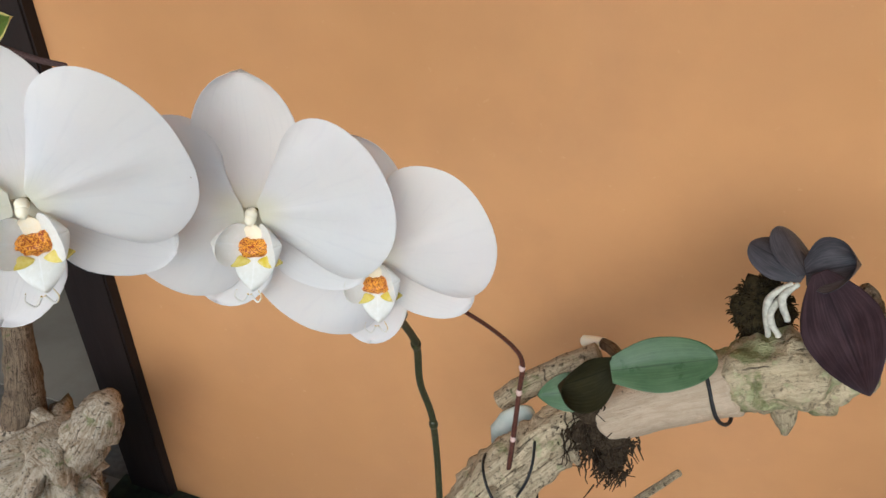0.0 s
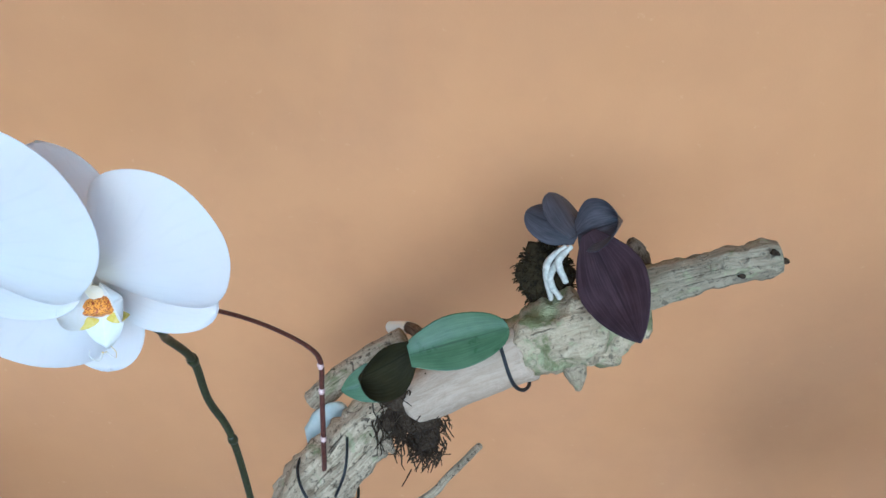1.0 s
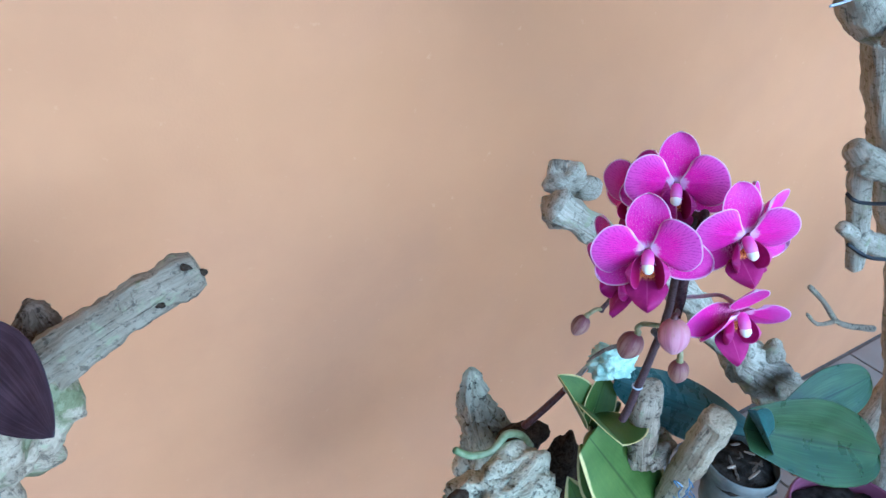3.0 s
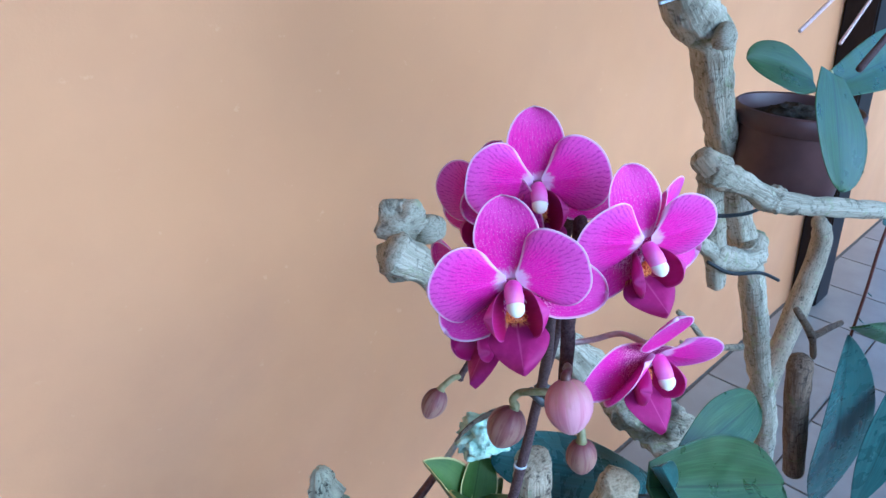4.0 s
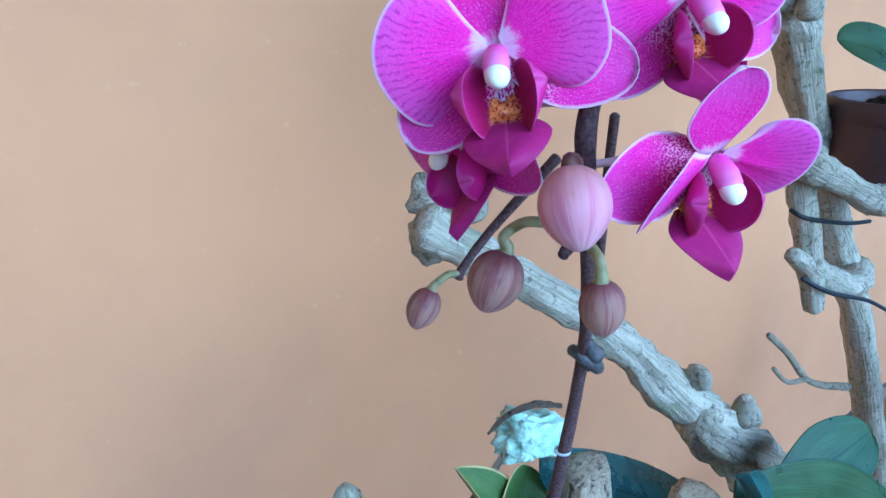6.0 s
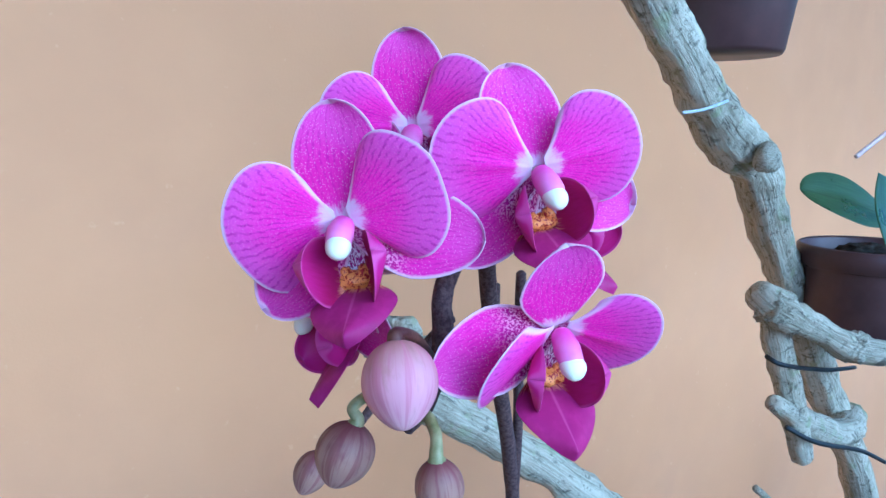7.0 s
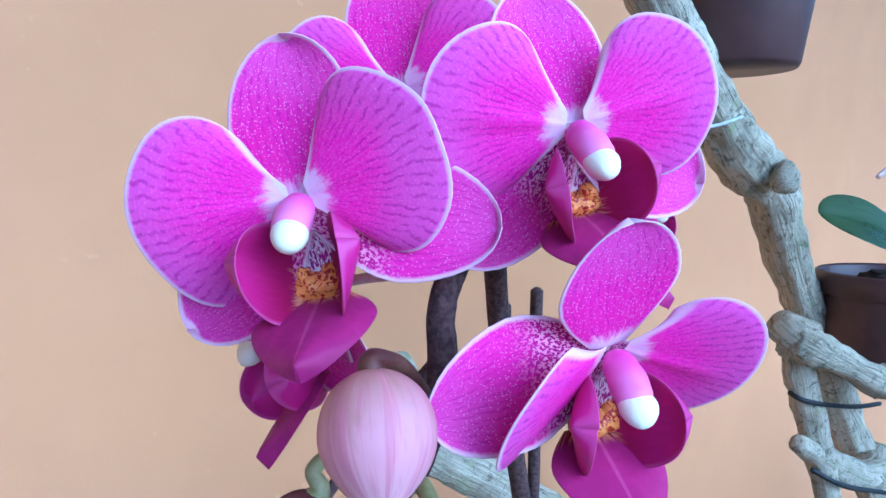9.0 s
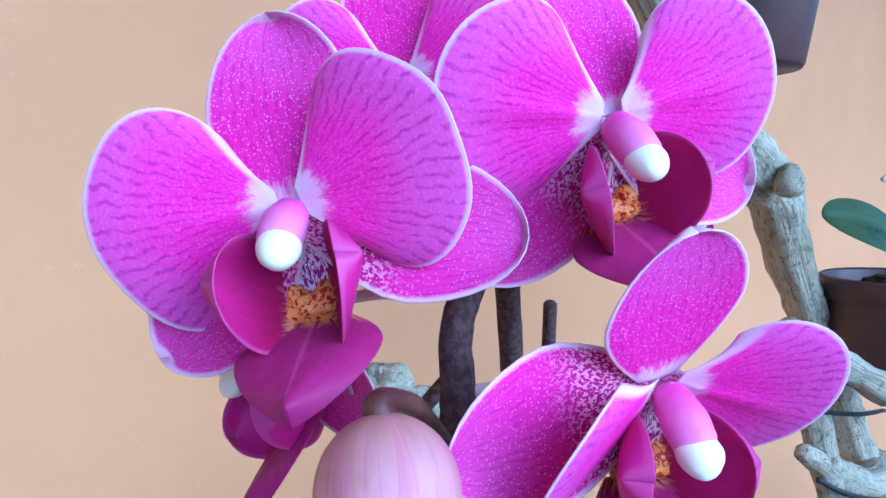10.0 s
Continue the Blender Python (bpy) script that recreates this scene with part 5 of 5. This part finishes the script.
# variegated trailing plant
hoya = thing("variegated_plant", (0.6010, 0.4800, 0.5320), "small plant with yellow-edged green leaves", "plant")
for k, (a, b, f, hw, fold, form) in enumerate((
    ((0.5200, 0.4750, 0.7620), (0.5020, 0.5000, 0.8070), (0.55, -0.8, 0.1), 0.0185, 0.75, "leaf"),
    ((0.5230, 0.4750, 0.7610), (0.5490, 0.4900, 0.7930), (-0.2, -0.92, 0.25), 0.0170, 0.30, "lobe"),
    ((0.5300, 0.4780, 0.7690), (0.5040, 0.4250, 0.7950), (-0.05, -0.50, 0.86), 0.0300, 0.42, "lobe"),
    ((0.5100, 0.4620, 0.7670), (0.5860, 0.4150, 0.6460), (0.0, -0.86, 0.5), 0.0385, 0.10, "lobe"),
    ((0.5130, 0.4700, 0.7500), (0.5340, 0.4400, 0.6690), (-0.45, -0.85, 0.2), 0.0140, 0.30, "leaf"),
    ((0.5610, 0.4600, 0.5820), (0.5110, 0.4750, 0.7070), (-0.25, -0.9, 0.3), 0.0200, 0.20, "leaf"),
    ((0.5410, 0.4800, 0.7490), (0.5850, 0.4950, 0.7420), (0.1, -0.9, 0.3), 0.0110, 0.20, "leaf"),
)):
    leaf("leaf", hoya, M_LHOYA, a, b, f, hw, 0.0, -0.05, fold, 0.012, 0.0016, k, form)
part("stem", tube([((0.5270, 0.4780, 0.7580), 0.0028), ((0.5230, 0.4700, 0.7590), 0.0030), ((0.5170, 0.4680, 0.7500), 0.0032), ((0.5460, 0.4750, 0.6820), 0.0034), ((0.6010, 0.4800, 0.5320), 0.0036)], 8, 5), M_PEDICEL, hoya)

# broad orchid leaves round the foot of the purple orchid
foot = thing("broad_leaf_orchid", (0.6678, 0.4100, 0.7246), "orchid with broad glossy deep green leaves", "orchid")
leaf("leaf", foot, M_LTEAL, (0.7720, 0.4550, 0.6440), (0.5490, 0.4800, 0.7970), (0.12, -0.78, 0.60), 0.0300, 0.0, -0.08, -0.38, 0.01, 0.002, 1, "sepal", "deep blue-green folded leaf")
leaf("leaf", foot, M_LBIG, (0.6050, 0.3920, 0.7910), (0.7830, 0.3500, 0.7060), (-0.05, -0.72, 0.66), 0.0360, 0.0, -0.06, 0.30, 0.012, 0.002, 3, "lobe", "broad glossy leaf")
leaf("leaf", foot, M_LBIG, (0.6990, 0.4050, 0.7490), (0.8310, 0.4000, 0.7410), (-0.1, -0.7, 0.7), 0.0260, 0.0, -0.08, 0.15, 0.012, 0.002, 4, "lobe")
leaf("leaf", foot, M_LTEAL, (0.6440, 0.3850, 0.7550), (0.5680, 0.3780, 0.8410), (0.5, -0.8, 0.3), 0.014, 0.5, -0.05, 0.4, 0.01, 0.002, 5)


def pot(name, center, top, bottom, height, label, tilt=(0, 0), rim=0.004, material=None):
    """A hollow round plant pot with a rolled rim; center: middle of its rim."""
    root = thing(name, Vector(center) - Vector((0, 0, height)), label, "plant pot")
    seg = 40
    prof = [(bottom * 0.96, -height), (bottom, -height + 0.003), (top * 0.94, -height * 0.24), (top * 0.94, -height * 0.22), (top, -height * 0.20), (top, -0.002), (top - rim * 0.5, 0), (top - rim, -0.002), (top - rim, -height * 0.2), (bottom * 0.93, -height + 0.006)]
    m = Matrix.Translation(center) @ pose(0, 0, 0, tilt[0], tilt[1])
    bm = bmesh.new()
    rows = [[bm.verts.new(m @ Vector((r * math.cos(2 * math.pi * k / seg), r * math.sin(2 * math.pi * k / seg), z))) for k in range(seg)] for r, z in prof]
    for i in range(len(rows) - 1):
        for k in range(seg):
            bm.faces.new((rows[i][k], rows[i][(k + 1) % seg], rows[i + 1][(k + 1) % seg], rows[i + 1][k]))
    bm.faces.new(rows[0])
    bm.faces.new(rows[-1])
    part("wall", bm, material or M_POT, root)
    soil = blob(m @ Vector((0, 0, -height * 0.22)), (top * 0.93, top * 0.93, 0.010), 0.25, 60.0, 2, None, 8, 28)
    part("soil", soil, M_SOIL, root, "dark bark potting mix")
    return root


bag_pot = pot("small_pot", (0.6080, 0.3850, 0.7610), 0.029, 0.024, 0.05, "small grey plastic bag pot of dark bark mix", (0, 0), 0.0015, M_BAG)
rnd = random.Random(21)
for k in range(14):
    a, r = rnd.uniform(0, 6.28), 0.020 * math.sqrt(rnd.random())
    q = Vector((0.6080, 0.3850, 0.7610)) + Vector((r * math.cos(a), r * math.sin(a), -0.003 + rnd.uniform(0, 0.005)))
    d = Vector((rnd.gauss(0, 1), rnd.gauss(0, 1), rnd.gauss(0, 0.35))).normalized() * rnd.uniform(0.006, 0.013)
    part("bark_chip", tube([(q - d * 0.5, 0.0012), (q, 0.0018), (q + d * 0.5, 0.0010)], 6, 3, 0.3, 200.0, k, 0.5), M_WOODDARK if k % 3 else M_WOODPALE, bag_pot)
bm = bmesh.new()
for k, (x, z) in enumerate(((0.0, 0.0), (0.006, 0.004), (-0.006, 0.006))):
    q = Vector((0.5690, 0.4000, 0.7320)) + Vector((x, 0.002 * k, z))
    tube([(q + Vector((0.007 * math.cos(a + k), 0.003 * math.sin(2 * a), 0.011 * math.sin(a) - 0.002 * a)), 0.0006) for a in [i * 0.8 for i in range(9)]], 6, 3, bm=bm)
whole("blue_wire", bm, M_BLUEWIRE, "loose loops of blue-grey wire beside the pot", "wire")
pot("low_pot", (0.8584, 0.3600, 0.5554), 0.070, 0.052, 0.10, "wide maroon plastic plant pot under the leaves", (0, 0), 0.004, M_MAROON)

# upright trunk with tied side stick
trunk = thing("leaning_driftwood", (1.80, 0.55, FLOOR), "long leaning grey driftwood trunk with stubs", "driftwood")
part("trunk", tube([((1.80, 0.55, FLOOR), 0.0234), ((1.60, 0.545, 0.04), 0.0216), ((1.4480, 0.5370, 0.3010), 0.0198), ((1.2960, 0.5370, 0.5090), 0.0185), ((1.1760, 0.5370, 0.6870), 0.0180), ((1.0570, 0.5370, 0.8190), 0.0175), ((0.9860, 0.5370, 0.9100), 0.0175), ((0.9340, 0.5370, 0.9750), 0.0175), ((0.8920, 0.5370, 1.0360), 0.0203), ((0.8570, 0.5370, 1.0540), 0.0234), ((0.8160, 0.5370, 1.0810), 0.0193), ((0.7890, 0.5370, 1.1080), 0.0175), ((0.7360, 0.5370, 1.1520), 0.0171), ((0.6910, 0.5370, 1.1970), 0.0162)], 32, 12, 0.16, 55.0, 3, 1, True, None, 0.4), M_WOODASH, trunk, "grey trunk")
part("knob", blob((0.8520, 0.5056, 1.0435), (0.011, 0.010, 0.012), 0.3, 60.0, 5, None, 16, 22), M_WOODASH, trunk)
part("side_prop", tube([((0.8790, 0.5080, 0.9280), 0.0113), ((0.9080, 0.5080, 0.8730), 0.0121), ((0.9370, 0.5080, 0.8250), 0.0121), ((0.9660, 0.5080, 0.7680), 0.0099)], 20, 9, 0.2, 60.0, 7, 1, True, None, 0.4, True), M_WOODASH, trunk, "short length lashed along the trunk")
part("stub", tube([((0.9010, 0.5080, 0.8360), 0.0075), ((0.9490, 0.5080, 0.8120), 0.0113), ((1.0160, 0.5080, 0.7800), 0.0140), ((1.0640, 0.5080, 0.7690), 0.0158), ((1.1490, 0.5370, 0.7540), 0.0153)], 22, 9, 0.2, 60.0, 8, 1, True, None, 0.4), M_WOODASH, trunk, "bent side stub")
stick = thing("side_stick", (0.9020, 0.4850, 0.9090), "pale driftwood stick tied across the trunk", "driftwood")
part("limb", tube([((0.8500, 0.5050, 0.9410), 0.0110), ((0.8560, 0.4920, 0.9290), 0.0145), ((0.9020, 0.4850, 0.9090), 0.0115), ((0.9370, 0.4620, 0.8890), 0.0125), ((0.9730, 0.4300, 0.8830), 0.0095), ((1.0660, 0.3950, 0.8650), 0.0090), ((1.1300, 0.3850, 0.8460), 0.0088)], 22, 9, 0.2, 60.0, 4, 1, True, None, 0.3), M_WOODASH, stick)
part("knob", rugged((0.8560, 0.4920, 0.9290), (0.014, 0.013, 0.014), Matrix.Identity(3), 4), M_WOODASH, stick)
part("knob", rugged((0.9370, 0.4620, 0.8890), (0.012, 0.011, 0.013), Matrix.Identity(3), 7), M_WOODASH, stick)
whole("wire_tie", tube([((0.8810, 0.5080, 0.8810), 0.0020), ((0.8880, 0.4960, 0.8750), 0.0020), ((0.9720, 0.4960, 0.8540), 0.0020), ((1.0680, 0.5080, 0.8340), 0.0020)], 8, 6), M_TIE, "dark wire tied round the trunk", "tie")
whole("wire_tie", tube([((0.9290, 0.5080, 0.8070), 0.0022), ((0.9580, 0.4920, 0.7900), 0.0022), ((1.0700, 0.4960, 0.7500), 0.0022), ((1.1190, 0.4880, 0.7260), 0.0022)], 8, 6), M_TIE, "dark wire with a loose end round the trunk", "tie")
whole("white_wire", tube([((0.7500, 0.5160, 1.0750), 0.0012), ((0.7760, 0.5160, 1.0780), 0.0012), ((0.8060, 0.5160, 1.0850), 0.0012)], 6, 4), M_WIRE, "pale wire round the trunk", "wire")
whole("side_twig", tube([((1.0462, 0.4886, 0.6593), 0.0045), ((0.9750, 0.4999, 0.6861), 0.0034), ((0.9207, 0.5055, 0.7340), 0.003), ((0.8888, 0.5112, 0.7610), 0.0034)], 8, 5, 0.25, 90.0, 0, 1, True, tube([((0.9640, 0.4999, 0.6941), 0.003), ((0.9038, 0.4943, 0.7149), 0.0024), ((0.8694, 0.4943, 0.7411), 0.002)], 8, 4, 0.2, 90.0)), M_WOODLICHEN, "small forked dead twig beside the trunk", "twig")

stick_pot = pot("stick_pot", (1.010, 0.482, 0.966), 0.062, 0.052, 0.088, "brown plastic plant pot held by the stick")
high_pot = pot("high_pot", (0.829, 0.539, 1.235), 0.063, 0.046, 0.115, "dark brown plastic plant pot on the trunk")
plant = thing("pot_plant", (1.010, 0.482, 0.950), "young plant with oval green leaves in a pot", "plant")
leaf("leaf", plant, M_LBIG, (1.0060, 0.4750, 0.9920), (0.9271, 0.5135, 1.0168), (-0.1, -0.75, 0.65), 0.028, 0, -0.1, 0.15, 0.01, 0.0016, 1, "lobe")
leaf("leaf", plant, M_LBIG, (0.8410, 0.4150, 1.0310), (0.7950, 0.3750, 0.9590), (-0.3, -0.9, 0.15), 0.034, 0, -0.08, 0.1, 0.01, 0.0016, 2, "lobe")
leaf("leaf", plant, M_LBIG, (1.0840, 0.4750, 0.9780), (1.4600, 0.4750, 0.9880), (0.1, -0.75, 0.65), 0.036, 0, -0.1, 0.15, 0.01, 0.0016, 3, "lobe")
part("stem", tube([((1.010, 0.482, 0.940), 0.005), ((1.0480, 0.4720, 0.9650), 0.004), ((0.9820, 0.4550, 1.0070), 0.003)], 8, 4), M_PEDICEL, plant)
part("soil_roots", rugged((1.000, 0.478, 0.955), (0.030, 0.028, 0.012), Matrix.Identity(3), 5), M_SOIL, plant, "dark rooting chunks")
whole("rod", tube([((0.9416, 0.4773, 1.0449), 0.0020), ((1.0943, 0.4773, 1.0980), 0.0018)], 8, 3), M_PEDPINK, "thin pinkish-brown rod above the pot", "rod")
whole("rod", tube([((1.1099, 0.4886, 1.0161), 0.0020), ((1.2491, 0.4886, 1.1025), 0.0018)], 8, 3), M_PEDPINK, "thin pinkish-brown rod above the pot", "rod")
whole("rod", tube([((0.8931, 0.4095, 1.0288), 0.003), ((1.0475, 0.4095, 1.0861), 0.003)], 8, 3), M_STEMDARK, "thin dark rod above the pot", "rod")

# broad leaves and a hollow stem at the far right
far_plant = thing("large_leaf_plant", (1.2493, 0.4190, 0.3827), "plant with large blue-green leaves at the trunk foot", "plant")
leaf("leaf", far_plant, M_LTEAL, (1.2389, 0.3851, 0.3488), (1.0609, 0.3851, 0.7183), (-0.45, -0.85, 0.2), 0.055, 0, -0.1, 0.15, 0.01, 0.002, 1)
leaf("leaf", far_plant, M_LTEAL, (1.1399, 0.3308, 0.4521), (1.1782, 0.3308, 0.6794), (-0.6, -0.75, 0.2), 0.037, 0, -0.1, 0.15, 0.01, 0.002, 2)
leaf("leaf", far_plant, M_LBIG, (1.8297, 0.3851, 0.3409), (0.9692, 0.3625, 0.7788), (-0.3, -0.7, 0.6), 0.024, 0, -0.1, 0.15, 0.01, 0.002, 3)
part("hollow_stem", tube([((1.1886, 0.4190, 0.4206), 0.015), ((1.0833, 0.4190, 0.5878), 0.015), ((1.0373, 0.4190, 0.6756), 0.014)], 16, 5, 0.1, 60.0), M_WOODDARK, far_plant, "brown hollow stem")
whole("forked_twig", tube([((1.2041, 0.4416, 0.5946), 0.004), ((1.1591, 0.4416, 0.6478), 0.005), ((1.0985, 0.4529, 0.7066), 0.0045)], 8, 4, 0.2, 90.0, 0, 1, True, tube([((1.1591, 0.4416, 0.6478), 0.005), ((1.3724, 0.4529, 0.5759), 0.004)], 8, 4, 0.2, 90.0)), M_WOODDARK, "dark forked dead twig", "twig")
vine = thing("trailing_vine", (1.1821, 0.4020, 0.6632), "thin trailing vine with tiny leaves", "vine")
part("stem", tube([((1.1846, 0.4020, 0.8379), 0.002), ((1.1689, 0.4020, 0.7892), 0.002), ((1.1752, 0.4020, 0.7281), 0.002), ((1.1736, 0.4020, 0.6586), 0.002)], 6, 5), M_STEMRED, vine)
for k, q in enumerate(((1.2082, 0.4020, 0.7807), (1.1885, 0.4020, 0.7189), (1.1457, 0.4020, 0.8236), (1.1939, 0.4020, 0.6784))):
    leaf("leaf", vine, M_LTEAL, q, Vector(q) + Vector((0.012 * (-1) ** k, -0.004, 0.003)), (0.1, -0.6, 0.8), 0.006, 0, 0, 0.1, 0, 0.001, k)
wood("back_stump", [((1.45, 0.62, FLOOR), 0.04), ((1.9273, 0.6450, 0.3769), 0.024), ((1.8751, 0.6450, 0.5394), 0.018)], M_WOODLICHEN, "pale driftwood stump standing near the wall", "driftwood", 18, 8, 0.2, 30.0, 3, 0.2)

# ---------- floor tiles ----------
TILE = 0.33
tile_me = mesh_of(box((0.003, 0.003, FLOOR - 0.0055), (TILE - 0.003, TILE - 0.003, FLOOR), 0.0015), "tile", M_TILE, False)
for ix in range(-11, 13):
    for iy in range(-4, 3):
        x, y = ix * TILE, iy * TILE - 0.04
        t = new("tile", tile_me)
        t.location = (x, y, 0.0)
        t.parent = floor_bed
